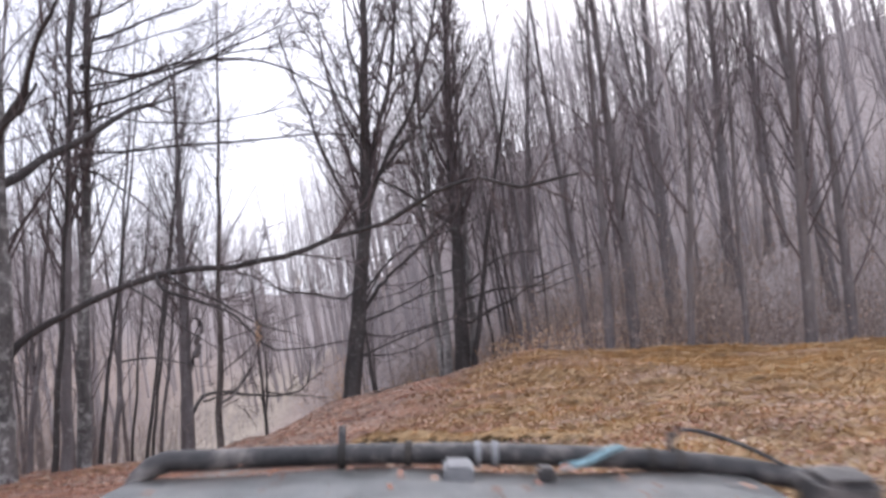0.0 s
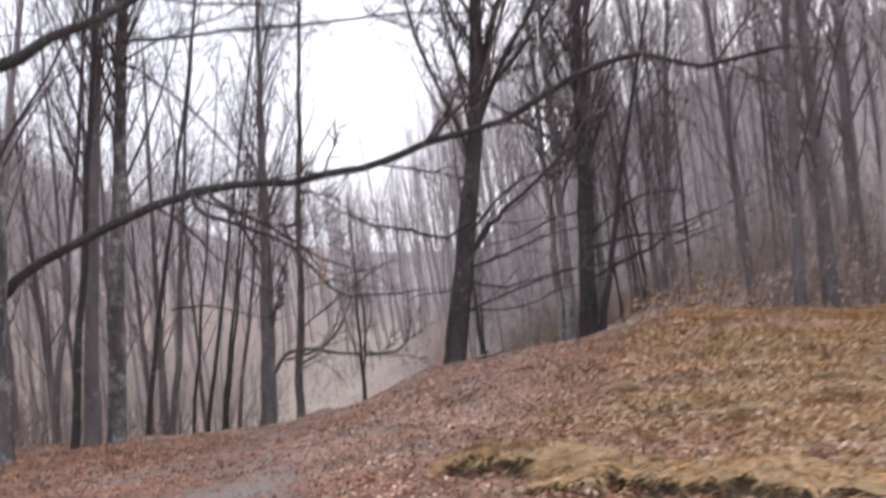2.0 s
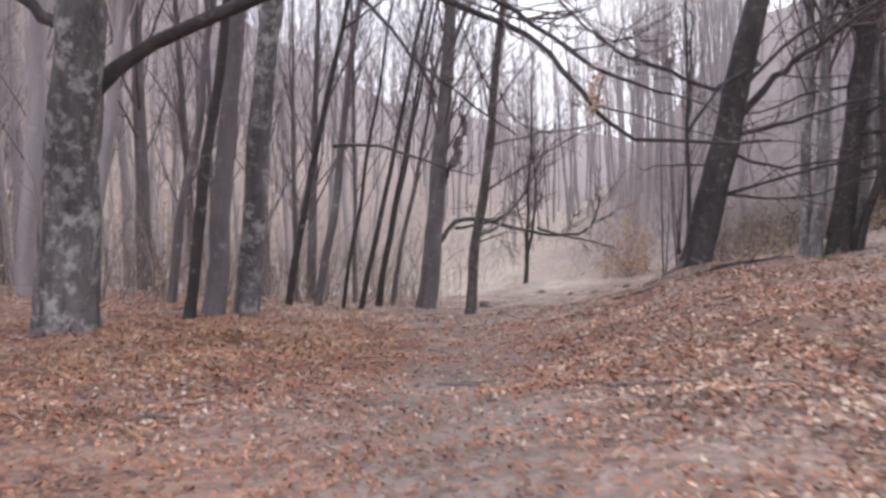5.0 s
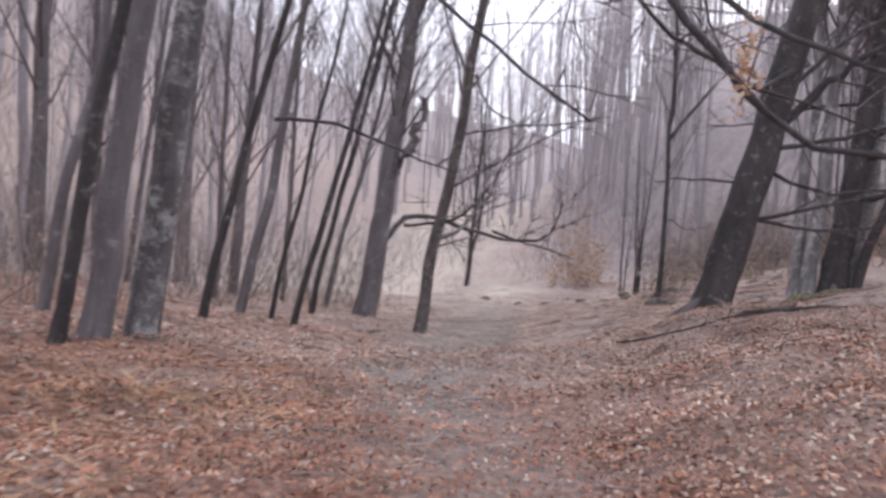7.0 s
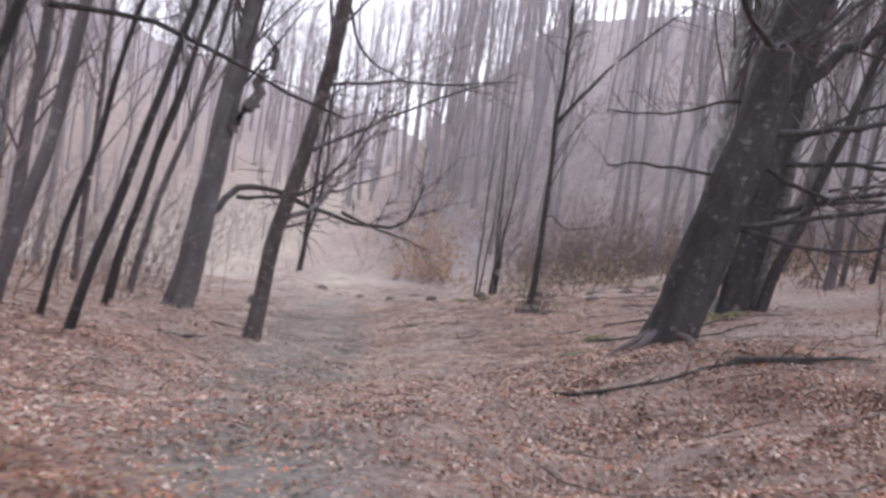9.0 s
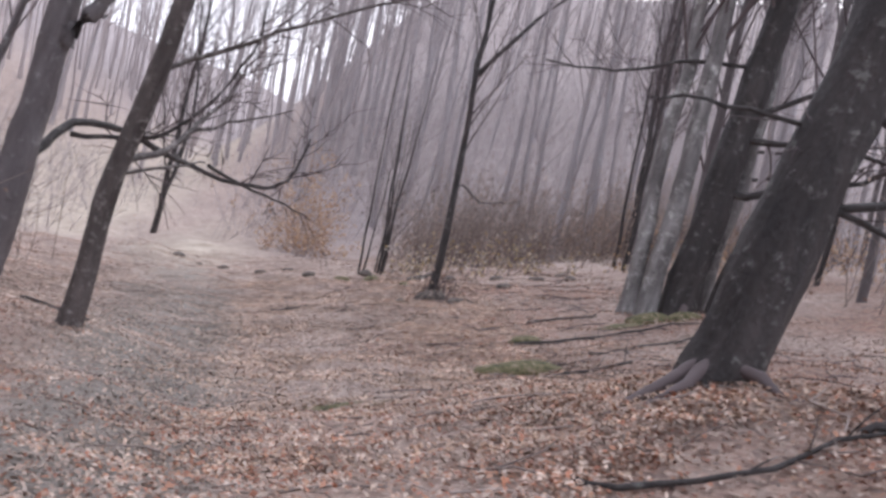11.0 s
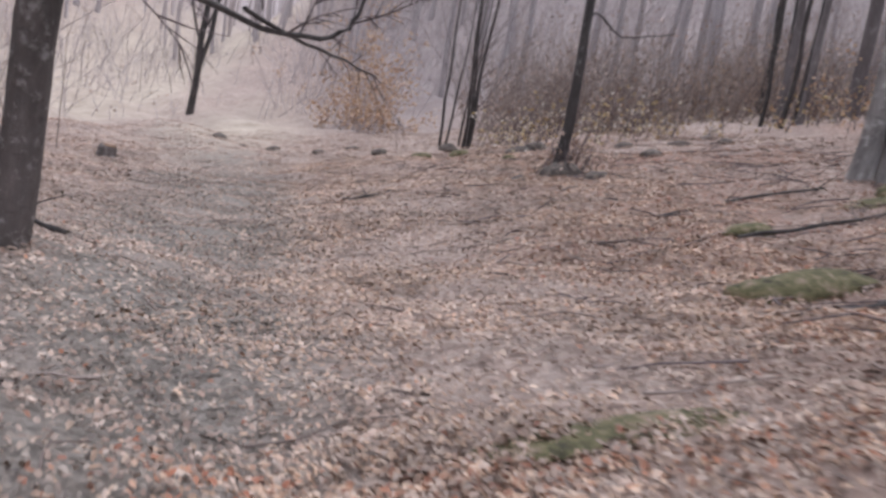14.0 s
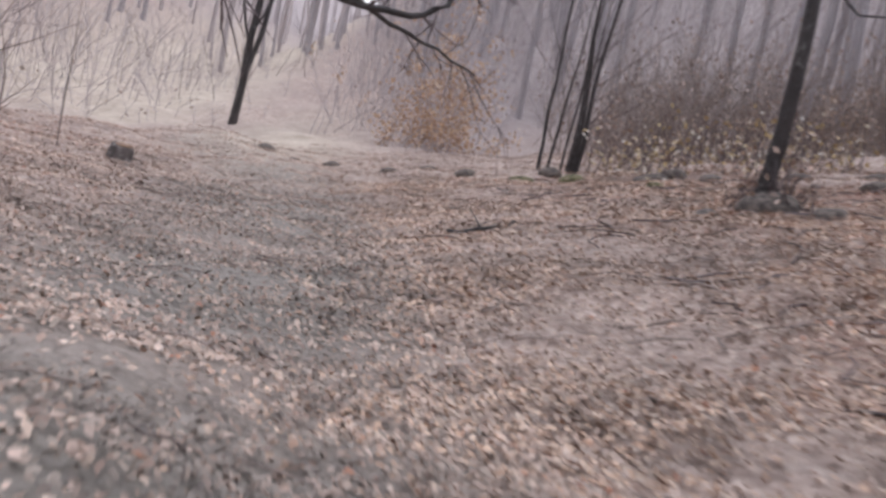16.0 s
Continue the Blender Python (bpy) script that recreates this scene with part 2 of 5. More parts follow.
# the crest of the grass bank, which runs across at this y: its height from x to x
CREST_Y = 22.5
CREST_X = [-6, -4.6, -3.9, -2.7, -1.4, -0.4, 0.3, 1.1, 1.9, 4, 7, 12, 20]
CREST_Z = [-2.9, -2.58, -2.33, -1.77, -1.52, -1.33, -1.27, -1.03, -0.84, -0.90, -0.97, -1.05, -1.0]
RISE_X = np.linspace(-6, 20, 53)
RISE = np.interp(RISE_X, CREST_X, CREST_Z) - profile(RISE_X, np.full(53, CREST_Y))


def ease(t):
    t = np.clip(t, 0, 1)
    return t * t * (3 - 2 * t)


def bank(x, y):
    """The grass bank's crest, the dip behind it, and low mounds at the feet of three trees."""
    fade = np.clip((x + 6) / 1.5, 0, 1) * np.clip((60 - x) / 30, 0, 1)
    z = np.interp(x, RISE_X, RISE) * fade * np.where(y < CREST_Y, ease((y - 14) / 7.5), ease((27.5 - y) / 5))
    z += np.interp(x, [-5.5, -4.2, -2.5, 0.5, 2], [0, -0.36, -0.26, -0.2, 0]) * ease((y - 22.8) / 2) * ease((28 - y) / 2.5)
    z += np.interp(x, [1, 3, 5, 8, 12, 30, 60], [0, -0.15, -0.6, -1.2, -2.1, -2.6, 0]) * ease((y - 23) / 3) * ease((40 - y) / 11)
    for mx, my, tall, wide in ((-2.9, 29.1, 0.30, 1.5), (-8.4, 34.1, 0.24, 1.7), (-3.2, 41.8, 0.20, 2.4)):
        z += tall * np.exp(-((x - mx) ** 2 + (y - my) ** 2) / (wide * wide))
    return z


def heights(x, y):
    x, y = np.asarray(x, float), np.asarray(y, float)
    z = bank(x, y) + (2 * profile(x, y) + profile(x + 1.2, y) + profile(x - 1.2, y) + profile(x, y + 1.5) + profile(x, y - 1.5)) / 6
    wave = 0.05 * np.sin(x * 1.3 + 0.6 * np.sin(y * 0.7)) * np.sin(y * 0.9 + 1.1 * np.sin(x * 0.5)) + 0.03 * np.sin(x * 3.1 + y * 1.7) * np.sin(y * 2.6 - x * 0.8)
    wave += np.clip((y - 20) / 6, 0, 1) * (0.022 * np.sin(5.1 * x + 1.7 * np.sin(2.3 * y)) * np.sin(6.3 * y + 1.3 * np.sin(3.1 * x)) + 0.03 * np.sin(2.9 * y + 1.9 * np.sin(1.1 * x)) * np.sin(2.2 * x + y))
    rough = np.clip((y - 44) / 14, 0, 1) * (0.16 * np.sin(x * 0.9 + 1.3 * np.sin(y * 0.45)) * np.sin(y * 0.75 + np.sin(x * 0.6)) + 0.07 * np.sin(2.3 * x + 1.1 * y))
    return z + wave + rough


def height(x, y):
    return float(heights(x, y))


def spread(a, b, step, limits):
    """Even steps from a to b, and widening ones beyond."""
    out = list(np.arange(a, b + 1e-6, step))
    d = step
    while out[-1] < limits[1]:
        d *= 1.28
        out.append(out[-1] + d)
    d = step
    while out[0] > limits[0]:
        d *= 1.28
        out.insert(0, out[0] - d)
    return out


def link_mesh(name, verts, faces, mat, smooth=True):
    me = bpy.data.meshes.new(name)
    me.from_pydata(verts, [], faces)
    me.materials.append(mat)
    if smooth:
        me.polygons.foreach_set("use_smooth", [True] * len(me.polygons))
    me.update()
    return new(name, me)


def patches(x, y, size, seed):
    """Soft blotches between 0 and 1."""
    a, b = x / size + seed, y / size - seed
    v = np.sin(a * 1.7 + np.sin(b * 1.3)) + np.sin(b * 2.1 + np.sin(a * 0.9 + seed)) + 0.6 * np.sin(3.3 * a - 2.7 * b)
    return np.clip(0.5 + v / 4, 0, 1)


def grass_share(x, y):
    """Where the straw grass grows: on the bank beside the start of the track."""
    u = x - track_x(y)
    g = np.clip((u - 2.1 - 0.36 * np.clip(y - 13, 0, 20)) / 1.4, 0, 1) * np.clip((24.2 - y) / 1.2, 0, 1) * np.clip((24.0 - u) / 2, 0, 1)
    return g * np.clip(0.32 + 1.0 * patches(x, y, 1.1, 7.0), 0, 1)


def rut_share(x, y):
    """The worn track: a grey band, narrow by the start and wider further on."""
    u = x - track_x(y)
    middle = np.interp(y, [8, 19, 24, 34, 46, 50], [0.65, 0.5, -0.3, -0.35, -1.0, -1.9])
    half = np.interp(y, [8, 20, 30, 36], [0.55, 0.6, 0.9, 1.25])
    band = np.exp(-(((u - middle) / half) ** 4))
    return 0.9 * band * np.clip(0.35 + 0.9 * patches(x, y, 1.6, 2.0), 0, 1) * np.clip((60 - y) / 10, 0, 1)


def orange_share(x, y):
    """Fresh red-brown litter near the start; it gets greyer along the way."""
    u = x - track_x(y)
    sides = 0.75 * np.clip((np.abs(u + 0.6) - 2.2) / 1.5, 0, 1) * np.clip((50 - y) / 6, 0, 1) * patches(x, y, 1.7, 6.0)
    verge = np.clip((-u - 1.2) / 1.2, 0, 1) * np.clip((38 - y) / 6, 0, 1) * np.clip(0.45 + 0.8 * patches(x, y, 1.9, 5.0), 0, 1)
    return np.maximum(np.maximum(np.clip((33 - y) / 12, 0, 1) * np.clip(0.55 + 0.75 * patches(x, y, 2.6, 4.0), 0, 1), sides), verge)


def wood_haze_share(x, y):
    """Far slopes, in the grey-mauve of leafless woods with distance haze put into the colour."""
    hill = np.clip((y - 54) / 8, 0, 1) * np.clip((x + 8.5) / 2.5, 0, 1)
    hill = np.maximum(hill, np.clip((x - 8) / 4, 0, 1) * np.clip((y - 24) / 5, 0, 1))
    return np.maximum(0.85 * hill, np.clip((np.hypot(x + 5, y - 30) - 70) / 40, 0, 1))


def field_share(x, y):
    """The pale bent grass of the open slope beyond the bend, and of the track that climbs to it."""
    slope = np.clip((y - 53) / 5, 0, 1) * np.clip((-11.0 - x) / 3, 0, 1) * np.clip((130 - y) / 20, 0, 1) * np.clip((x + 26) / 6, 0, 1)
    lane = np.clip((y - 46) / 6, 0, 1) * np.exp(-(((x + 9.2 + 0.03 * (y - 46)) / 1.7) ** 2)) * np.clip((64 - y) / 6, 0, 1)
    return np.clip(np.maximum(slope, lane) * (0.6 + 0.5 * patches(x, y, 3.0, 9.0)), 0, 1)


gx, gy = np.array(spread(-16, 10, 0.2, (-700, 700))), np.array(spread(-4, 62, 0.2, (-500, 900)))
GX, GY = np.meshgrid(gx, gy)
GZ = heights(GX, GY)
w = len(gx)
verts = np.stack([GX.ravel(), GY.ravel(), GZ.ravel()], 1).tolist()
faces = [(j * w + i, j * w + i + 1, (j + 1) * w + i + 1, (j + 1) * w + i) for j in range(len(gy) - 1) for i in range(w - 1)]
ground = link_mesh("ground", verts, faces, ground_mat)
for name, share in (("grass", grass_share), ("mud", rut_share), ("fresh", orange_share), ("wood", wood_haze_share), ("field", field_share)):
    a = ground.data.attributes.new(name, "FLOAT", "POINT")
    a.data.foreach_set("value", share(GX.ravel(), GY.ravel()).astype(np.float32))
tagged(ground, "forest floor of wet brown leaf litter with straw grass", "ground", kind="structure")


# ---- trees ----
def part(name, verts, faces, mat, parent, label="", smooth=True):
    ob = link_mesh(name, verts, faces, mat, smooth)
    ob.parent = parent
    if label:
        ob["label"] = label
    return ob


def tube(verts, faces, points, radii, sides, flare=None):
    """A tapering round stem along the points, closed at the tip."""
    start = len(verts)
    up = Vector((0.3, 0.2, 0.93))
    for k, (p, r) in enumerate(zip(points, radii)):
        p = Vector(p)
        way = Vector(points[min(k + 1, len(points) - 1)]) - Vector(points[max(k - 1, 0)])
        way.normalize()
        a = way.cross(up if abs(way.dot(up)) < 0.95 else Vector((1, 0, 0))).normalized()
        b = way.cross(a)
        for i in range(sides):
            t = 2 * math.pi * i / sides
            rr = r * (1 + (flare(k, t) if flare else 0))
            verts.append(tuple(p + a * (rr * math.cos(t)) + b * (rr * math.sin(t))))
    for k in range(len(points) - 1):
        for i in range(sides):
            q, j = start + k * sides, (i + 1) % sides
            faces.append((q + i, q + j, q + sides + j, q + sides + i))
    faces.append(tuple(start + (len(points) - 1) * sides + i for i in range(sides)))


def wander(rng, start, way, length, steps, bend, lift=0.0):
    """A crooked line of points that starts along way and turns a little at each step."""
    p, d = Vector(start), Vector(way).normalized()
    out = [p.copy()]
    for _ in range(steps):
        d = (d + Vector((rng.uniform(-bend, bend), rng.uniform(-bend, bend), rng.uniform(-bend, bend) + lift))).normalized()
        p = p + d * (length / steps)
        out.append(p.copy())
    return out


def taper(r0, r1, count):
    return [r0 + (r1 - r0) * k / (count - 1) for k in range(count)]


def branchlets(rng, verts, faces, line, radius, count, length, depth, sides=3, lift=0.06, spreadout=0.9):
    """Side shoots along a line, with shoots of their own."""
    for _ in range(count):
        k = rng.uniform(0.25, 1.0) * (len(line) - 1)
        i = min(int(k), len(line) - 2)
        p = line[i].lerp(line[i + 1], k - i)
        way = (line[i + 1] - line[i]).normalized()
        side = Vector((rng.gauss(0, 1), rng.gauss(0, 1), rng.gauss(0, 0.7)))
        side = (side - way * side.dot(way)).normalized()
        d = way * rng.uniform(0.5, 1.0) + side * spreadout * rng.uniform(0.5, 1.0)
        ln = length * rng.uniform(0.5, 1.2)
        r = radius * rng.uniform(0.45, 0.75)
        steps = 3 if depth > 1 else 2
        pts = wander(rng, p, d, ln, steps, 0.25, lift)
        tube(verts, faces, pts, taper(r, r * 0.3, steps + 1), sides)
        if depth > 1:
            branchlets(rng, verts, faces, pts, r, max(2, count // 2), ln * 0.5, depth - 1, 3, lift, spreadout)


def smooth_line(points, steps=3):
    """A rounder line through the points."""
    out = []
    for k in range(len(points) - 1):
        a, b, c, d = points[max(k - 1, 0)], points[k], points[k + 1], points[min(k + 2, len(points) - 1)]
        for i in range(steps):
            t = i / steps
            out.append(0.5 * (2 * b + (c - a) * t + (2 * a - 5 * b + 4 * c - d) * t * t + (3 * b - a - 3 * c + d) * t * t * t))
    return out + [points[-1]]


def trunk_line(rng, tall, lean, bend, steps, upright_from=99.0):
    """The middle of a trunk: it leans up to a height, and grows nearly upright above it."""
    pts, off = [], Vector((0, 0, 0))
    for k in range(steps + 1):
        h = tall * k / steps
        low = min(h, upright_from) + 0.3 * max(h - upright_from, 0)
        pts.append(Vector((lean[0] * low, lean[1] * low, h)) + off)
        off += Vector((rng.uniform(-bend, bend), rng.uniform(-bend, bend), 0)) * tall / steps
    pts[0].z = -0.5
    return pts


def root_flare(seed, amount=0.55):
    rng = random.Random(seed)
    ph, lobes = rng.uniform(0, 6), rng.choice((3, 4, 5))
    rough = [rng.uniform(-0.05, 0.05) for _ in range(400)]
    return lambda k, t: amount * math.exp(-1.1 * k) * (1 + 0.5 * math.cos(lobes * t + ph)) + rough[(k * 13 + int(t * 7)) % 400]


def worn_stem(line, radii, seed, sides, flare, step=0.22):
    """A trunk: swelling roots at the foot, dents, bulges and knots all the way up."""
    rng = random.Random(seed)
    ph, lobes, shift = rng.uniform(0, 6), rng.choice((4, 5, 6)), Vector((seed * 1.7, seed * 0.3, 0))
    fine, rads = [], []
    count = max(int(6.0 / step), 4)
    tall = line[-1].z
    hs = [-0.5] + [0.05 + 6.0 * k / count for k in range(count)] + list(np.linspace(6.2, tall, 12))
    soft = smooth_line(line, 4)
    for h in hs:
        k = next((i for i in range(len(soft) - 1) if soft[i + 1].z >= h), len(soft) - 2)
        t = min(max((h - soft[k].z) / max(soft[k + 1].z - soft[k].z, 1e-3), 0), 1)
        p = soft[k].lerp(soft[k + 1], t)
        j = next((i for i in range(len(line) - 1) if line[i + 1].z >= h), len(line) - 2)
        q = min(max((h - line[j].z) / max(line[j + 1].z - line[j].z, 1e-3), 0), 1)
        fine.append(p + Vector((noise.noise(shift + Vector((h * 0.7, 5, 0))), noise.noise(shift + Vector((h * 0.7, 9, 0))), 0)) * (0.22 if radii[0] > 0.18 else 0.55) * radii[0])
        rads.append(radii[j] + (radii[j + 1] - radii[j]) * q)
    knots = [(rng.uniform(0.6, 6), rng.uniform(0, 6.28), rng.uniform(0.10, 0.22)) for _ in range(5)]

    def out(k, t):
        h = hs[k]
        spot = shift + Vector((math.cos(t), math.sin(t), 0))
        d = (0.17 if radii[0] > 0.24 else 0.12) * noise.noise(spot * 1.3 + Vector((0, 0, h * 1.3))) + 0.09 * noise.noise(spot * 2.5 + Vector((3, 0, h * 3.5)))
        d += flare * math.exp(-max(h, 0) / (1.5 * radii[0])) * (0.75 + 0.6 * math.cos(lobes * t + ph + 0.5 * math.cos(2 * t)))
        for kh, kt, size in knots:
            d += size * math.exp(-((h - kh) / (0.55 * radii[0])) ** 2 - (math.sin((t - kt) / 2) * 3.5) ** 2)
        return d

    v, f = [], []
    tube(v, f, fine, rads, sides, out)
    return v, f


def leaf_bunch(name, spots, size, mat, parent, seed, label=""):
    """A few withered leaves that still hang on."""
    r = np.random.default_rng(seed)
    mid = np.array([tuple(p) for p in spots])
    a = r.normal(0, 1, (len(mid), 3))
    b = np.cross(a, r.normal(0, 1, (len(mid), 3)))
    a *= size / np.linalg.norm(a, axis=1)[:, None]
    b *= 0.6 * size / np.linalg.norm(b, axis=1)[:, None]
    v = np.stack([mid - a, mid + b, mid + a, mid - b], 1).reshape(-1, 3).tolist()
    return part(name, v, [(4 * k, 4 * k + 1, 4 * k + 2, 4 * k + 3) for k in range(len(mid))], mat, parent, label, False)


def tree(name, place, lean, radius, tall, mat, label, seed, limbs=(), crown_from=0.35, shoots=16, bend=0.03, sides=18, group="", up=0.55, twigs=6, sink=0.0, reach=1.0, category="tree", upright_from=99.0, fine=0.6):
    """A bare broadleaved tree. limbs: (radius, side shoots, then either height, compass
    angle, rise and length, or places that the limb runs through)."""
    rng = random.Random(seed)
    root = new(name)
    root.location = (place[0], place[1], height(place[0], place[1]) - sink)
    tagged(root, label, category, group)
    line = trunk_line(rng, tall, lean, bend, 14, upright_from)
    radii = [radius * (1.0 - 0.85 * (k / 14) ** 0.9) for k in range(15)]
    v, f = worn_stem(line, radii, seed, sides, 0.17 if radius > 0.25 else 0.15, 0.2 if sides > 9 else 0.5)
    part("trunk", v, f, mat, root)
    v2, f2 = [], []

    def at(h):
        k = next((i for i in range(len(line) - 1) if line[i + 1].z >= h), len(line) - 2)
        t = (h - line[k].z) / max(line[k + 1].z - line[k].z, 1e-3)
        return line[k].lerp(line[k + 1], min(max(t, 0), 1)), radii[k]

    for limb in limbs:
        r, shootlets = limb[0], limb[1]
        if isinstance(limb[2], (int, float)):
            h, angle, rise, length = limb[2:]
            p, _ = at(h)
            d = Vector((math.cos(radians(angle)), math.sin(radians(angle)), rise))
            pts = wander(rng, p, d, length, 8, 0.16, 0.03)
        else:
            through_points = [Vector(q) - root.location for q in limb[2:]]
            axis, girth = at(through_points[0].z - 0.12)
            gap = math.hypot(through_points[0].x - axis.x, through_points[0].y - axis.y)
            if 0.3 * girth < gap < 0.9:
                through_points.insert(0, axis.copy())
            pts = smooth_line(through_points)
            length = sum((q - p).length for p, q in zip(pts, pts[1:]))
        v, f = [], []
        knots = [rng.uniform(-0.16, 0.16) for _ in range(89)]
        for q in pts[1:]:
            q += Vector((rng.gauss(0, 1), rng.gauss(0, 1), rng.gauss(0, 1))) * r * 0.32
        tube(v, f, pts, taper(r, r * 0.3, len(pts)), 8, lambda k, t: knots[(k * 11 + int(t * 3)) % 89])
        part("limb", v, f, bark_dark if mat in (bark_blotched, bark_mottled) or mat == bark_grey and r < 0.12 else mat, root)
        branchlets(rng, v2, f2, pts, r * 0.45, shootlets, min(length * 0.3, 1.6), 2, 3, 0.03)
    for k in range(shoots):
        h = tall * (crown_from + (0.98 - crown_from) * (k + rng.random()) / shoots)
        p, r = at(h)
        a = rng.uniform(0, 2 * math.pi)
        d = Vector((math.cos(a), math.sin(a), up + rng.uniform(0, 0.9)))
        ln = reach * tall * rng.uniform(0.10, 0.24) * (1.2 - 0.5 * h / tall)
        pts = wander(rng, p, d, ln, 4, 0.15, 0.10)
        r0 = min(r * 0.45, 0.02 + ln * 0.012) * fine
        tube(v2, f2, pts, taper(r0, r0 * 0.3, 5), 4)
        branchlets(rng, v2, f2, pts, r0 * 0.55, twigs, ln * 0.45, 2, 3, 0.1)
    part("crown", v2, f2, twig_mat if mat != bark_hazed else hazed_twig_mat, root, "bare twigs")
    return root


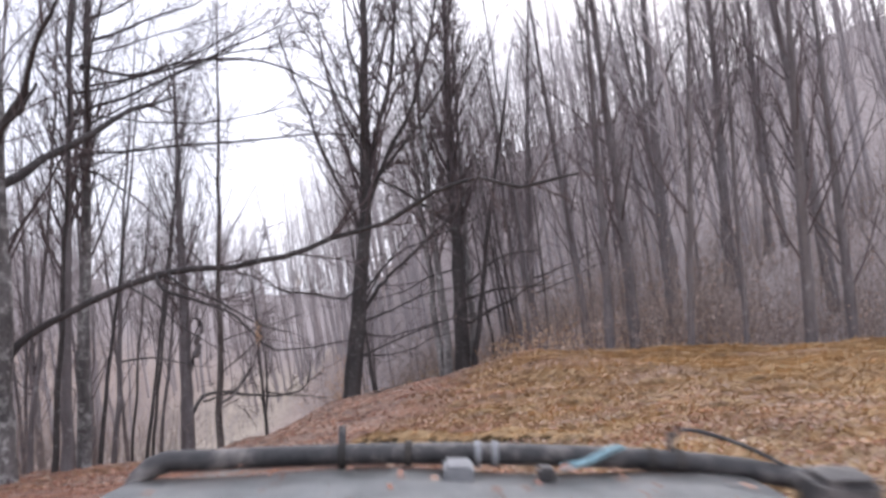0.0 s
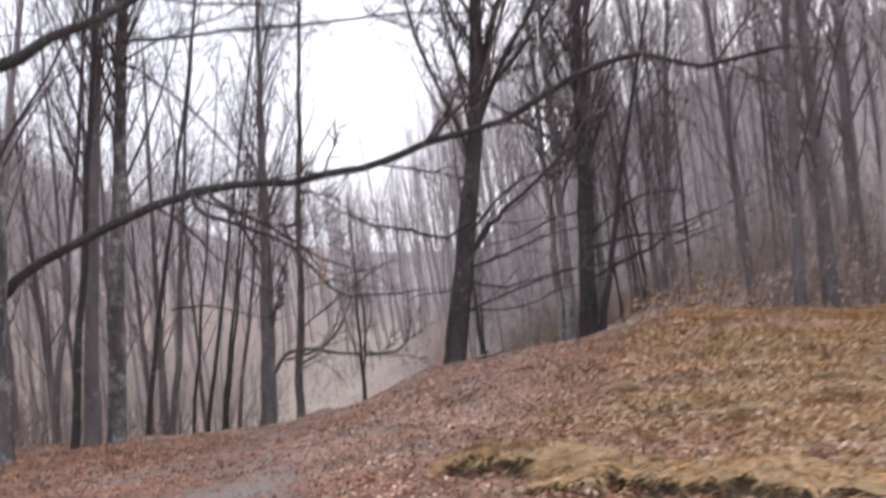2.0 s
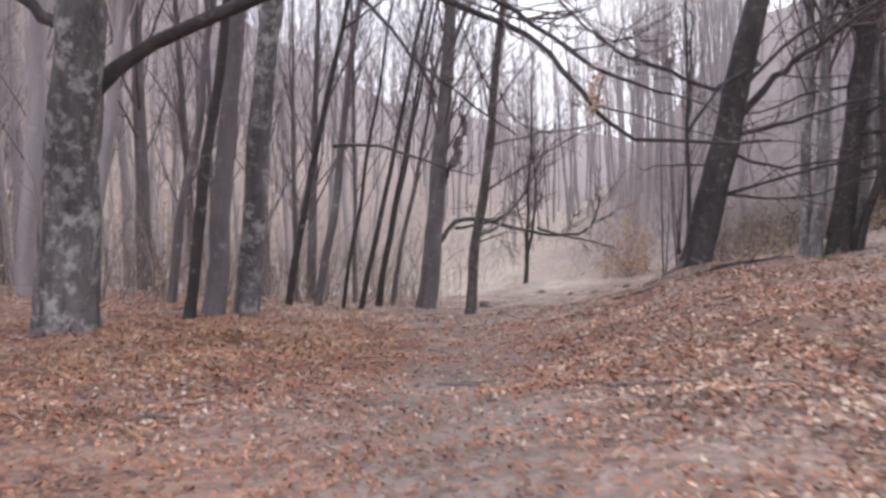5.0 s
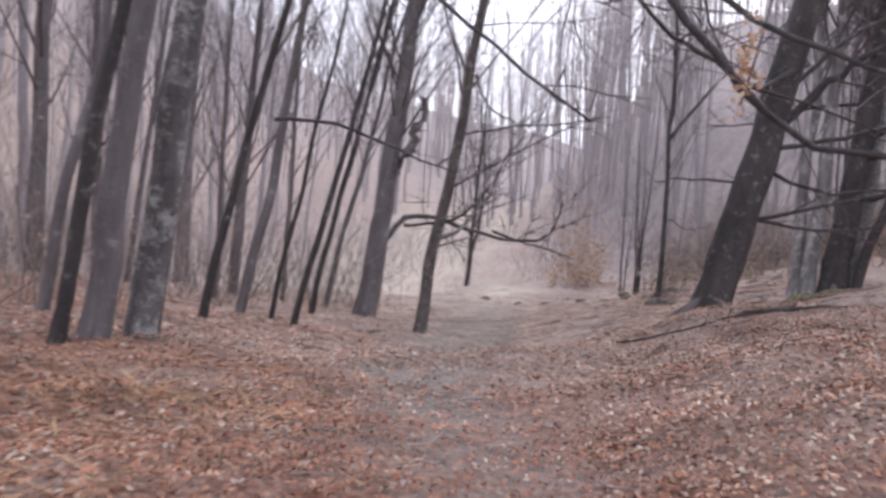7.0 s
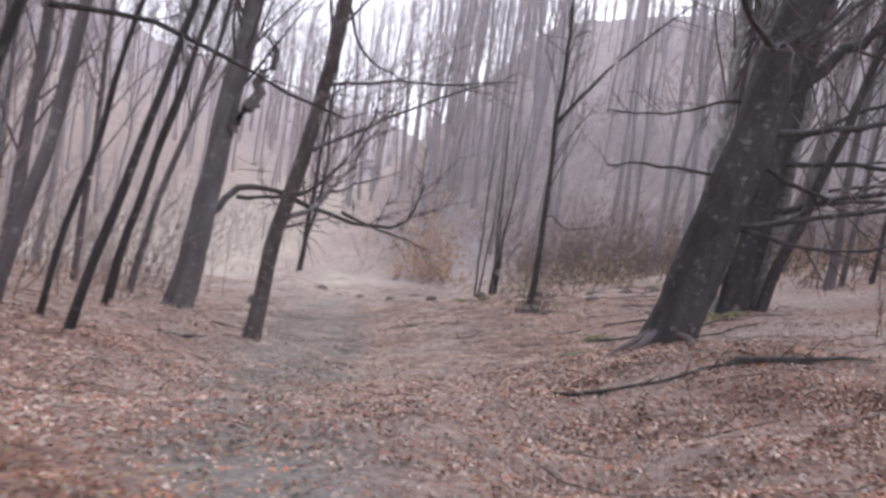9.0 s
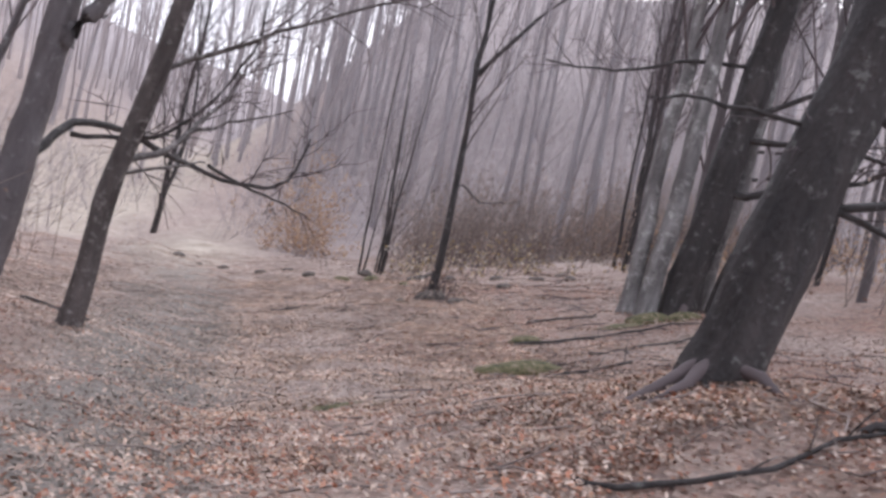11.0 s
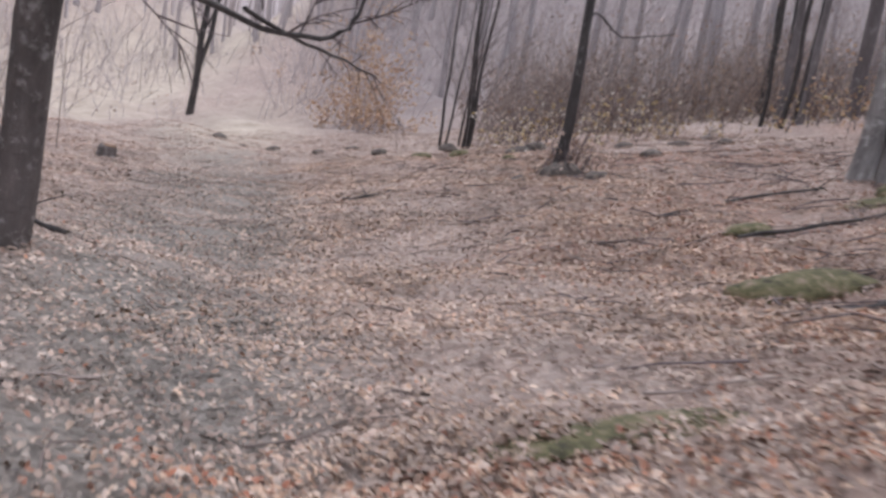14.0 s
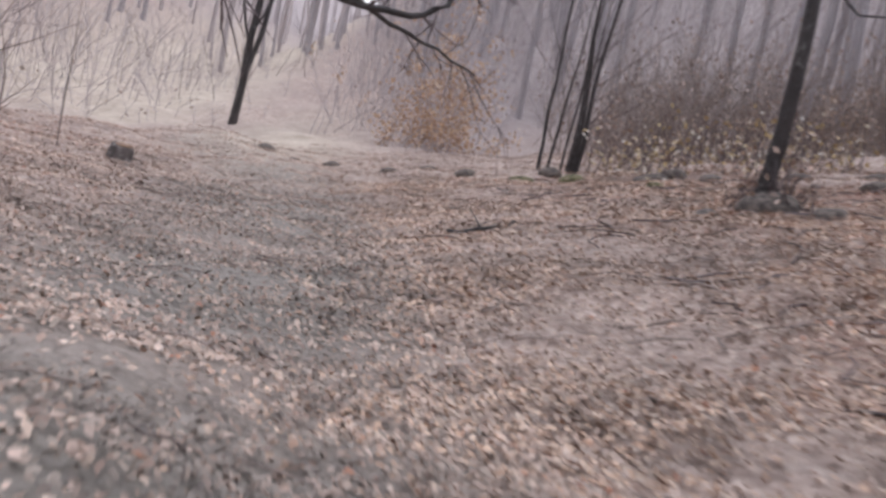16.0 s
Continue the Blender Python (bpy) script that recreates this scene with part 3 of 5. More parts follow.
# the trees beside the track that stand out one by one: name, place, lean, radius, height, bark, label, limbs
TREES = [
    ("beech_tree", (-9.88, 20.66), (0.014, -0.043), 0.33, 17, bark_mottled, "old grey beech with lichen-mottled bark and one long low limb", (
        (0.10, 10, (-9.95, 20.6, 0.1), (-10.4, 20.7, 0.55), (-11.2, 20.8, 1.05), (-12.4, 21.0, 2.0), (-13.4, 21.2, 3.4)),
        (0.10, 18, (-9.85, 20.55, -0.4), (-9.6, 20.85, -0.02), (-8.75, 21.1, 0.58), (-6.45, 21.1, 1.44), (-4.75, 20.95, 1.5), (-3.0, 20.9, 1.86), (-1.35, 20.75, 2.3), (0.4, 20.5, 3.1), (1.8, 20.3, 2.95), (3.0, 20.2, 3.05)),
        (0.042, 5, (-6.5, 21.05, 1.42), (-6.2, 20.6, 1.05), (-5.39, 20.3, 0.76), (-4.69, 20.15, 0.48), (-4.14, 19.94, 0.0), (-3.61, 19.74, -0.38), (-2.51, 19.71, -0.32)),
        (0.025, 3, (-7.2, 21.1, 1.2), (-6.89, 21.01, 1.05), (-6.41, 20.81, 0.73), (-5.94, 20.6, 0.29), (-5.41, 20.42, -0.03), (-4.77, 20.25, -0.41)),
        (0.036, 12, (-6.2, 21.0, 1.4), (-5.67, 20.24, 1.09), (-5.03, 20.08, 0.8), (-4.42, 19.91, 0.46), (-3.83, 19.74, 0.13), (-3.33, 19.57, -0.03)),
        (0.10, 8, 5.2, 200, 0.5, 4.5), (0.12, 9, 6.5, 60, 0.6, 5.5), (0.10, 8, 7.4, -40, 0.5, 5.0), (0.1, 8, 5.6, -70, 0.35, 5.0))),
    ("beech_tree", (-10.86, 38.66), (-0.016, 0.06), 0.31, 17, bark_grey, "grey beech with an elbow-bent limb reaching over the track", (
        (0.085, 14, (-10.85, 39.2, -3.3), (-10.5, 40.0, -2.6), (-9.9, 41.3, -2.5), (-9.2, 43.0, -2.82), (-8.3, 44.6, -3.0), (-7.4, 45.3, -2.95), (-6.95, 45.5, -2.6), (-6.8, 45.6, -2.1), (-6.7, 45.7, -1.5)),
        (0.045, 10, (-8.6, 44.0, -2.78), (-7.6, 45.6, -3.1), (-6.9, 46.3, -3.2), (-6.2, 46.8, -3.4)),
        (0.05, 12, (-10.58, 40.2, -2.8), (-9.69, 40.28, -2.57), (-8.99, 40.2, -2.22), (-8.36, 40.1, -1.35), (-7.99, 40.0, -0.34), (-8.0, 40.0, 0.55)),
        (0.03, 6, (-9.9, 41.2, -2.5), (-9.3, 41.6, -2.35), (-8.7, 41.7, -2.2)),
        (0.2, 5, (-10.75, 38.8, -1.2), (-10.45, 38.8, -0.6), (-10.3, 38.8, 0.0), (-10.2, 38.8, 0.5)))),
    ("tree", (-8.40, 34.10), (0.075, -0.19), 0.135, 16, bark_flaky, "slender leaning tree with flaky mottled bark beside the track", (
        (0.055, 8, (-8.39, 34.3, -2.52), (-8.17, 34.6, -2.4), (-8.01, 35.0, -2.19), (-7.9, 35.4, -1.93), (-7.8, 35.7, -1.67), (-7.67, 36.0, -1.35), (-7.65, 36.2, -0.99)),
        (0.035, 4, (-8.43, 34.3, -2.69), (-8.17, 34.6, -2.57), (-7.88, 34.9, -2.41), (-7.59, 35.1, -2.24)),
        (0.028, 6, (-7.9, 35.4, -1.93), (-7.68, 35.6, -1.84), (-7.55, 35.8, -1.69), (-7.19, 36.0, -1.51), (-6.8, 36.1, -1.25)),
        (0.035, 6, (-8.16, 34.2, -0.2), (-7.16, 34.4, 0.15), (-6.07, 34.47, 0.39), (-5.23, 34.49, 0.66)),
        (0.04, 7, (-8.2, 34.2, -1.3), (-7.41, 34.38, -0.71), (-6.54, 34.44, -0.02), (-5.55, 34.49, 0.57)),
        (0.03, 5, (-8.1, 34.1, 1.05), (-7.83, 34.47, 0.49), (-7.28, 34.46, 0.26), (-6.88, 34.45, 0.17)))),
    ("beech_tree", (-3.13, 29.05), (0.125, 0.06), 0.275, 18, bark_dark, "dark wet beech leaning beside the track with low side limbs", (
        (0.05, 9, (-2.67, 29.16, 0.15), (-1.91, 29.23, 0.42), (-1.31, 29.25, 0.64), (-0.52, 29.28, 0.97), (1.03, 29.31, 1.2)),
        (0.038, 8, (-2.77, 29.11, -0.1), (-2.05, 29.18, -0.3), (-1.52, 29.18, -0.28), (-0.37, 29.19, 0.0), (1.13, 29.01, 0.3)),
        (0.042, 9, (-2.67, 29.11, -0.9), (-1.86, 29.16, -0.52), (-1.07, 29.19, -0.26), (0.13, 29.21, 0.1), (1.33, 29.31, 0.2)),
        (0.085, 12, (-2.57, 29.21, 0.5), (-2.06, 29.29, 1.23), (-1.59, 29.33, 1.68), (-0.67, 29.38, 2.5), (0.63, 29.41, 3.6)),
        (0.028, 6, (-2.77, 29.11, -0.4), (-3.32, 29.17, -0.41), (-3.81, 29.16, -0.47), (-4.21, 29.15, -0.58)),
        (0.05, 14, (-2.37, 29.41, 1.5), (-3.07, 28.31, 0.9), (-3.79, 27.23, 1.04), (-4.37, 26.14, 1.09), (-4.91, 25.07, 1.36), (-5.17, 24.04, 1.6)),
        (0.03, 8, (-2.67, 29.11, -0.9), (-1.76, 29.46, -0.9), (-1.04, 29.63, -0.73), (-0.39, 29.80, -0.43), (0.73, 30.01, -0.2)),
        (0.045, 9, (-2.47, 29.31, 1.2), (-1.67, 29.83, 2.14), (-0.85, 30.06, 2.6), (0.34, 30.36, 3.06), (1.63, 30.61, 3.6)),
        (0.14, 26, (-2.45, 29.41, 3.3), (-2.15, 29.51, 5.2), (-1.55, 29.71, 7.5), (-1.20, 29.91, 10.0), (-1.05, 30.01, 13.0)),
        (0.09, 22, (-2.40, 29.4, 3.6), (-1.80, 29.5, 5.0), (-0.70, 29.7, 7.2), (0.00, 29.9, 9.6), (0.30, 30.0, 12.0)),
        (0.07, 20, 5.0, 190, 1.9, 7), (0.06, 18, 6.4, 15, 1.2, 6), (0.06, 18, 7.4, 250, 1.6, 6), (0.05, 16, 8.4, 160, 2.2, 6))),
    ("beech_tree", (0.55, 38.80), (0.0, 0.05), 0.34, 19, bark_dark, "thick dark beech with a hollow, the middle of a clump", (
        (0.08, 6, (0.93, 38.8, 0.95), (2.07, 38.63, 1.24), (3.04, 38.45, 1.33), (4.33, 38.28, 1.36)),
        (0.09, 6, (0.93, 38.7, 0.0), (2.26, 38.57, 0.61), (3.12, 38.42, 1.08), (4.33, 38.26, 1.7)),
        (0.07, 6, (0.83, 38.84, 1.45), (1.78, 38.72, 2.24), (2.64, 38.58, 2.71), (3.93, 38.5, 2.8)),
        (0.05, 8, (0.43, 39.1, 2.2), (-0.59, 39.15, 1.98), (-1.39, 39.28, 1.57), (-2.12, 39.41, 1.3), (-3.06, 39.58, 1.17)),
        (0.1, 9, 6.5, 170, 0.8, 5))),
    ("beech_tree", (0.02, 38.85), (-0.06, 0.05), 0.20, 18, bark_blotched, "pale grey beech stem standing in a clump", ()),
    ("beech_tree", (-0.24, 39.1), (-0.08, 0.05), 0.16, 17, bark_blotched, "pale grey beech stem standing in a clump", ()),
    ("beech_tree", (1.1, 39.2), (-0.02, 0.04), 0.17, 18, bark_blotched, "pale grey beech stem standing in a clump", ()),
    ("tree", (0.98, 38.55), (0.17, -0.03), 0.13, 14, bark_dark, "dark slanting young tree beside the beech clump", ()),
    ("tree", (-10.22, 27.27), (0.109, 0.06), 0.07, 14, bark_dark, "thin dark young tree with a level side branch", (
        (0.03, 6, (-9.3, 26.7, -0.62), (-8.4, 26.6, -0.55), (-7.5, 26.5, -0.75), (-6.7, 26.5, -0.9)), (0.025, 5, 5.2, 20, 0.7, 2.4))),
    ("tree", (-9.55, 29.23), (0.106, 0.10), 0.06, 13, bark_dark, "thin dark young tree on the wooded slope", ()),
    ("tree", (-11.0, 30.5), (0.06, 0.03), 0.10, 15, bark_grey, "thin grey young tree on the wooded slope", ()),
    ("tree", (-10.45, 30.6), (0.08, 0.03), 0.05, 11, bark_dark, "thin dark young tree on the wooded slope", ()),
    ("tree", (-10.9, 34.2), (0.10, 0.03), 0.06, 13, bark_dark, "thin dark young tree on the wooded slope", ()),
    ("tree", (-11.6, 36.4), (0.10, 0.03), 0.065, 14, bark_dark, "thin dark young tree on the wooded slope", ()),
    ("tree", (-12.3, 39.6), (0.09, 0.03), 0.09, 14, bark_grey, "thin grey young tree on the wooded slope", ()),
    ("tree", (-9.75, 23.0), (0.05, 0.02), 0.085, 15, bark_dark, "dark young tree on the wooded slope", ()),
    ("beech_tree", (-9.62, 23.5), (0.03, 0.02), 0.15, 17, bark_grey, "grey beech stem in a row on the slope", ((0.05, 14, (-9.4, 23.6, 4.7), (-8.64, 23.66, 4.81), (-5.71, 23.71, 4.92), (-3.42, 23.74, 5.0), (-1.64, 23.78, 4.98)), (0.035, 20, 9.6, -5, 0.1, 5.5), (0.03, 20, 10.6, 12, 0.25, 5.0), (0.03, 18, 8.6, -25, 0.05, 5.0), (0.04, 12, (-9.4, 23.5, 4.5), (-8.67, 23.72, 4.24), (-7.68, 23.82, 3.45), (-6.82, 23.93, 2.53), (-6.21, 24.01, 1.88)), (0.05, 12, 9.0, 0, 0.2, 6.0))),
    ("beech_tree", (-9.45, 24.2), (0.02, 0.01), 0.195, 18, bark_mottled, "lichen-mottled grey beech stem in a row on the slope", ((0.055, 14, (-9.3, 24.2, 7.3), (-7.93, 23.9, 6.87), (-6.26, 23.8, 7.13), (-4.36, 23.7, 7.0), (-2.87, 23.63, 6.19), (-1.74, 23.71, 5.64)), (0.04, 20, 10, 10, 0.15, 6.0), (0.035, 20, 11.8, -8, 0.1, 6.0), (0.03, 20, 9.2, 4, 0.02, 6.0), (0.03, 16, 7.8, -30, -0.05, 4.5), (0.05, 12, 8.4, -60, 0.3, 5.0), (0.05, 12, 11.2, 40, 0.4, 5.0))),
    ("tree", (-11.2, 24.9), (0.06, 0.03), 0.08, 14, bark_grey, "thin grey young tree on the wooded slope", ()),
    ("tree", (-3.30, 41.74), (-0.11, 0.10), 0.088, 11, bark_dark, "slim tree forking upwards on a mossy foot", (
        (0.06, 7, 4.3, 100, 2.2, 5), (0.05, 7, 4.6, 20, 2.0, 5), (0.02, 2, (-3.35, 42.1, -1.4), (-2.9, 42.2, -1.62), (-2.5, 42.2, -1.5), (-2.1, 42.2, -1.35)))),
    ("tree", (-11.52, 58.85), (-0.08, 0.06), 0.12, 12, bark_dark, "dark twin-stemmed tree beside the bend of the track", ((0.085, 14, 0.4, 10, 8.0, 9), (0.045, 9, 2.2, 170, 1.6, 4), (0.04, 9, 2.6, 20, 1.8, 4))),
    ("tree", (3.25, 41.0), (-0.06, 0.06), 0.12, 14, bark_grey, "young grey tree on the bank behind the clump", ()),
    ("tree", (3.65, 41.2), (-0.05, 0.05), 0.075, 12, bark_grey, "young grey tree on the bank behind the clump", ()),
    ("tree", (4.5, 41.7), (-0.03, 0.04), 0.065, 11, bark_dark, "thin dark young tree on the bank behind the clump", ()),
    ("tree", (2.94, 48.0), (-0.13, 0.06), 0.09, 13, bark_grey, "slim grey tree in a row at the clearing's edge", ()),
    ("tree", (3.42, 50.1), (-0.13, 0.06), 0.11, 13, bark_grey, "slim grey tree in a row at the clearing's edge", ()),
    ("tree", (4.13, 52.8), (-0.13, 0.05), 0.12, 14, bark_dark, "slim dark tree in a row at the clearing's edge", ()),
    ("tree", (2.3, 47.4), (-0.10, 0.06), 0.06, 11, bark_dark, "thin dark stem in a row at the clearing's edge", ()),
    ("tree", (2.55, 48.9), (-0.15, 0.05), 0.05, 10, bark_dark, "thin dark stem in a row at the clearing's edge", ()),
    ("tree", (3.2, 48.7), (-0.11, 0.06), 0.06, 12, bark_dark, "thin dark stem in a row at the clearing's edge", ()),
    ("tree", (3.75, 50.9), (-0.14, 0.05), 0.07, 12, bark_dark, "thin dark stem in a row at the clearing's edge", ()),
    ("tree", (4.16, 47.1), (0.046, 0.0), 0.24, 18, bark_grey, "straight grey beech on the rising bank", ((0.05, 7, 2.6, 0, 0.15, 4.5), (0.05, 7, 3.4, -20, 0.3, 4.5))),
    ("tree", (11.0, 36.0), (0.0, 0.0), 0.24, 17, bark_grey, "straight grey beech on the hillside", ()),
    ("tree", (15.0, 43.0), (0.0, 0.0), 0.2, 17, bark_grey, "straight grey beech on the hillside", ()),
]
for k, (name, place, lean, r, tall, mat, label, limbs) in enumerate(TREES):
    tree(name, place, lean, r, tall, mat, label, 100 + k, limbs, group="trees by the track", shoots=100 if place == (0.55, 38.80) else 52 if r > 0.14 else 30, twigs=7, up=1.3, crown_from=0.26, reach=1.3 if r > 0.27 else 1.0,
         bend=0.05 if r < 0.11 else 0.03, upright_from=5.5 if place == (-3.13, 29.05) else 99)

# surface roots at the feet of the big trees: place, reach, thickness, compass angles
for host, reach, thick, angles in (("beech_tree.002", 0.9, 0.055, (190, 222, 300, 15)), ("beech_tree.003", 0.7, 0.10, (190, 265, 335)), ("beech_tree.001", 0.6, 0.09, (225, 300)), ("beech_tree", 0.6, 0.09, (250, 330))):
    tree_ob = bpy.data.objects[host]
    g = random.Random(host)
    for angle in angles:
        a, ln = radians(angle + g.uniform(-9, 9)), reach * g.uniform(0.7, 1.25)
        pts = []
        for k in range(7):
            q = k / 6
            a += g.uniform(-0.18, 0.18)
            dx, dy = math.cos(a) * (0.12 + ln * q), math.sin(a) * (0.12 + ln * q)
            drop = height(tree_ob.location.x + dx, tree_ob.location.y + dy) - tree_ob.location.z
            pts.append(Vector((dx, dy, drop + 0.16 * (1 - q) ** 2.2 - 0.05 * q)))
        v, f = [], []
        knots = [g.uniform(-0.2, 0.2) for _ in range(61)]
        tube(v, f, pts, taper(thick, thick * 0.3, 7), 9, lambda k, t: knots[(k * 9 + int(t * 3)) % 61])
        part("root", v, f, tree_ob.children[0].data.materials[0], tree_ob)

# a bushy clump of thin stems at the clearing's edge
g = random.Random(8)
for k in range(7):
    tree("sapling", (-3.95 + g.gauss(0, 0.2), 49.5 + g.gauss(0, 0.3)), (-0.12 + g.gauss(0, 0.05), g.gauss(0, 0.05)), g.uniform(0.025, 0.065), g.uniform(3.6, 7.4), bark_dark,
         "thin dark stem in a coppiced clump", 300 + k, (), crown_from=0.12, shoots=12, sides=6, group="coppice stems", twigs=5, category="sapling", bend=0.07, reach=1.3)

# ---- the wood on the slopes: a few kinds of bare tree, each standing many times ----
KINDS = []
for k in range(7):
    r = (0.10, 0.13, 0.17, 0.09, 0.15, 0.12, 0.2)[k]
    t = tree("forest_tree", (40 + 6 * k, -40), (0.03 + 0.015 * (k % 3), 0.01), r, 15 + k % 4 * 1.5, bark_hazed if k % 3 else bark_grey,
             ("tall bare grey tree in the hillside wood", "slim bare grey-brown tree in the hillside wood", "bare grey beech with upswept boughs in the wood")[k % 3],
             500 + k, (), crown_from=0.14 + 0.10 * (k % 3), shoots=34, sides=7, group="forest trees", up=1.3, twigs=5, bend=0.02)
    KINDS.append(t)
rng = random.Random(11)
taken = [t[1] for t in TREES]


def free(x, y, gap):
    return all((x - a) ** 2 + (y - b) ** 2 > gap * gap for a, b in taken)


def upright(y):
    """The wood leans uphill a little more the further one goes."""
    return float(np.interp(y, [20, 32, 42], [1.0, -1.5, -6.5]))


ZONES = [(86, 10.5, 36, 24, 80), (46, -5, 9.5, 60, 92), (46, -45, -8.5, 44, 90), (70, -30, -6.5, 24, 46), (9, 10.5, 16, 40, 62), (8, -40, -14, -15, 20), (6, 14, 40, -20, 12)]
used = set()
for count, u0, u1, y0, y1 in ZONES:
    made = tries = 0
    while made < count and tries < 4000:
        tries += 1
        y = y0 + (y1 - y0) * rng.random() ** 1.15
        x = float(track_x(y)) + rng.uniform(u0, u1)
        if not free(x, y, 1.5) or (y > 46 and -20 < x < -7.5 and y < 78):
            continue
        taken.append((x, y))
        made += 1
        # beyond y 52 only the haze-paled kinds, near the bank only the darker ones
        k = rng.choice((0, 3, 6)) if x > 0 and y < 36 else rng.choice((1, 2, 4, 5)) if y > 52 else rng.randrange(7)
        size = rng.uniform(0.75, 1.2)
        turn = Euler((radians(rng.uniform(-3, 3)), radians(upright(y) + rng.uniform(-3, 3)), 0)).to_matrix().to_4x4()
        m = Matrix.Translation((x, y, height(x, y) - 0.05)) @ turn @ pose(0, 0, 0, 0, 0, rng.uniform(0, 360))
        if k not in used:
            used.add(k)
            KINDS[k].matrix_basis = m
        else:
            copy_thing(KINDS[k], m).scale = (size, size, size)


def far_wood(name, count, seed, u0, u1, y0, y1, label):
    """Trees of the wood too far off to be told apart: real stems and boughs, joined, with haze in their colour."""
    g = random.Random(seed)
    v, f, v2, f2 = [], [], [], []
    made = 0
    while made < count:
        y = g.uniform(y0, y1)
        x = float(track_x(y)) + g.uniform(u0, u1)
        if 44 < y < 80 and -20 < x < -8:
            continue
        made += 1
        tall, r = g.uniform(12, 19), g.uniform(0.07, 0.16)
        lean = math.tan(radians(upright(y) + g.uniform(-3, 3)))
        z = height(x, y)
        line = [Vector((x + lean * h + g.gauss(0, 0.08), y + g.gauss(0, 0.08), z + h - 0.3)) for h in np.linspace(0, tall, 7)]
        tube(v, f, line, taper(r, r * 0.15, 7), 5)
        for k in range(12):
            i = g.randrange(2, 6)
            a = g.uniform(0, 6.28)
            p = line[i].lerp(line[i + 1], g.random())
            pts = wander(g, p, (math.cos(a), math.sin(a), 1.0 + g.random()), tall * g.uniform(0.12, 0.25), 3, 0.15, 0.1)
            tube(v2, f2, pts, taper(r * 0.3, 0.008, 4), 3)
            branchlets(g, v2, f2, pts, r * 0.16, 4, 1.6, 1, 3, 0.1)
    tagged(link_mesh(name, v + v2, f + [tuple(i + len(v) for i in q) for q in f2], hazed_twig_mat), label, "wood", kind="stuff")


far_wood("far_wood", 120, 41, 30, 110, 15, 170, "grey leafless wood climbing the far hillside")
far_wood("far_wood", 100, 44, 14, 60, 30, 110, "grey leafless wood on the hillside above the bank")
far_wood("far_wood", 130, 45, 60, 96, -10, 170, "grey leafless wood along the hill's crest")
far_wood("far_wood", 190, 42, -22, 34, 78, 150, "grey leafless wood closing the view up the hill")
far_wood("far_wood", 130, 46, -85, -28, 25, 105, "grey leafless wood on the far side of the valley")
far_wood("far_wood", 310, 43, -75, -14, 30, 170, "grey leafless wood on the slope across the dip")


# ---- forest floor: leaves, grass, twigs ----
def ground_z(x, y):
    return heights(x, y)


def scattered(count, seed, u0, u1, y0, y1, keep):
    g = np.random.default_rng(seed)
    y = g.uniform(y0, y1, count)
    x = track_x(y) + g.uniform(u0, u1, count)
    ok = g.random(count) < keep(x, y)
    return x[ok], y[ok], g


def quads(name, corners, mat):
    """One mesh of loose blades or leaves; corners has the shape (count, corners of one, 3)."""
    count, n = corners.shape[:2]
    me = bpy.data.meshes.new(name)
    me.vertices.add(n * count)
    me.vertices.foreach_set("co", corners.reshape(-1).astype(np.float32))
    me.loops.add(n * count)
    me.loops.foreach_set("vertex_index", np.arange(n * count, dtype=np.int32))
    me.polygons.add(count)
    me.polygons.foreach_set("loop_start", np.arange(0, n * count, n, dtype=np.int32))
    me.polygons.foreach_set("loop_total", np.full(count, n, dtype=np.int32))
    me.materials.append(mat)
    me.update()
    me.validate()
    return new(name, me)


def leaf_carpet(name, count, seed, u0, u1, y0, y1, keep, size, mat, label, oval=False):
    x, y, g = scattered(count, seed, u0, u1, y0, y1, keep)
    k = len(x)
    z = ground_z(x, y) + g.uniform(0.0, 0.02, k) + 0.045 * patches(x, y, 0.16, 3.0) * patches(x, y, 0.5, 8.0)
    a, tilt, roll = g.uniform(0, 2 * np.pi, k), g.normal(0, 0.33, k), g.normal(0, 0.33, k)
    ln = g.uniform(0.7, 1.3, k) * size
    wd = ln * g.uniform(0.5, 0.75, k)
    c, s = np.cos(a), np.sin(a)
    along = np.stack([c, s, tilt], 1) * ln[:, None] / 2
    across = np.stack([-s, c, roll], 1) * wd[:, None] / 2
    mid = np.stack([x, y, z + 0.008 + 0.25 * ln * (np.abs(tilt) + np.abs(roll)) / 2], 1)
    curl = np.zeros((k, 3))
    curl[:, 2] = g.uniform(0.0, 0.35, k) * wd
    if oval:
        a1, a2, a3, a4 = (g.uniform(0.7, 1.25, k)[:, None] for _ in range(4))
        fold = curl * g.uniform(-0.6, 1.6, k)[:, None]
        corners = np.stack([mid - along, mid - 0.55 * along + 0.75 * a1 * across + fold, mid + 0.35 * along + 0.85 * a2 * across + curl, mid + along + 0.5 * fold, mid + 0.3 * along - 0.85 * a3 * across + curl, mid - 0.5 * along - 0.75 * a4 * across + fold], 1)
        return tagged(quads(name, corners, mat), label, "leaves", kind="stuff")
    corners = np.stack([mid - along, mid - 0.1 * along + across + curl, mid + along, mid + 0.1 * along - across + curl], 1)
    return tagged(quads(name, corners, mat), label, "leaves", kind="stuff")


def litter_keep(x, y):
    return (1 - 0.86 * grass_share(x, y)) * (1 - 0.6 * rut_share(x, y)) * np.clip(0.45 + 0.8 * patches(x, y, 0.9, 1.0), 0, 1)


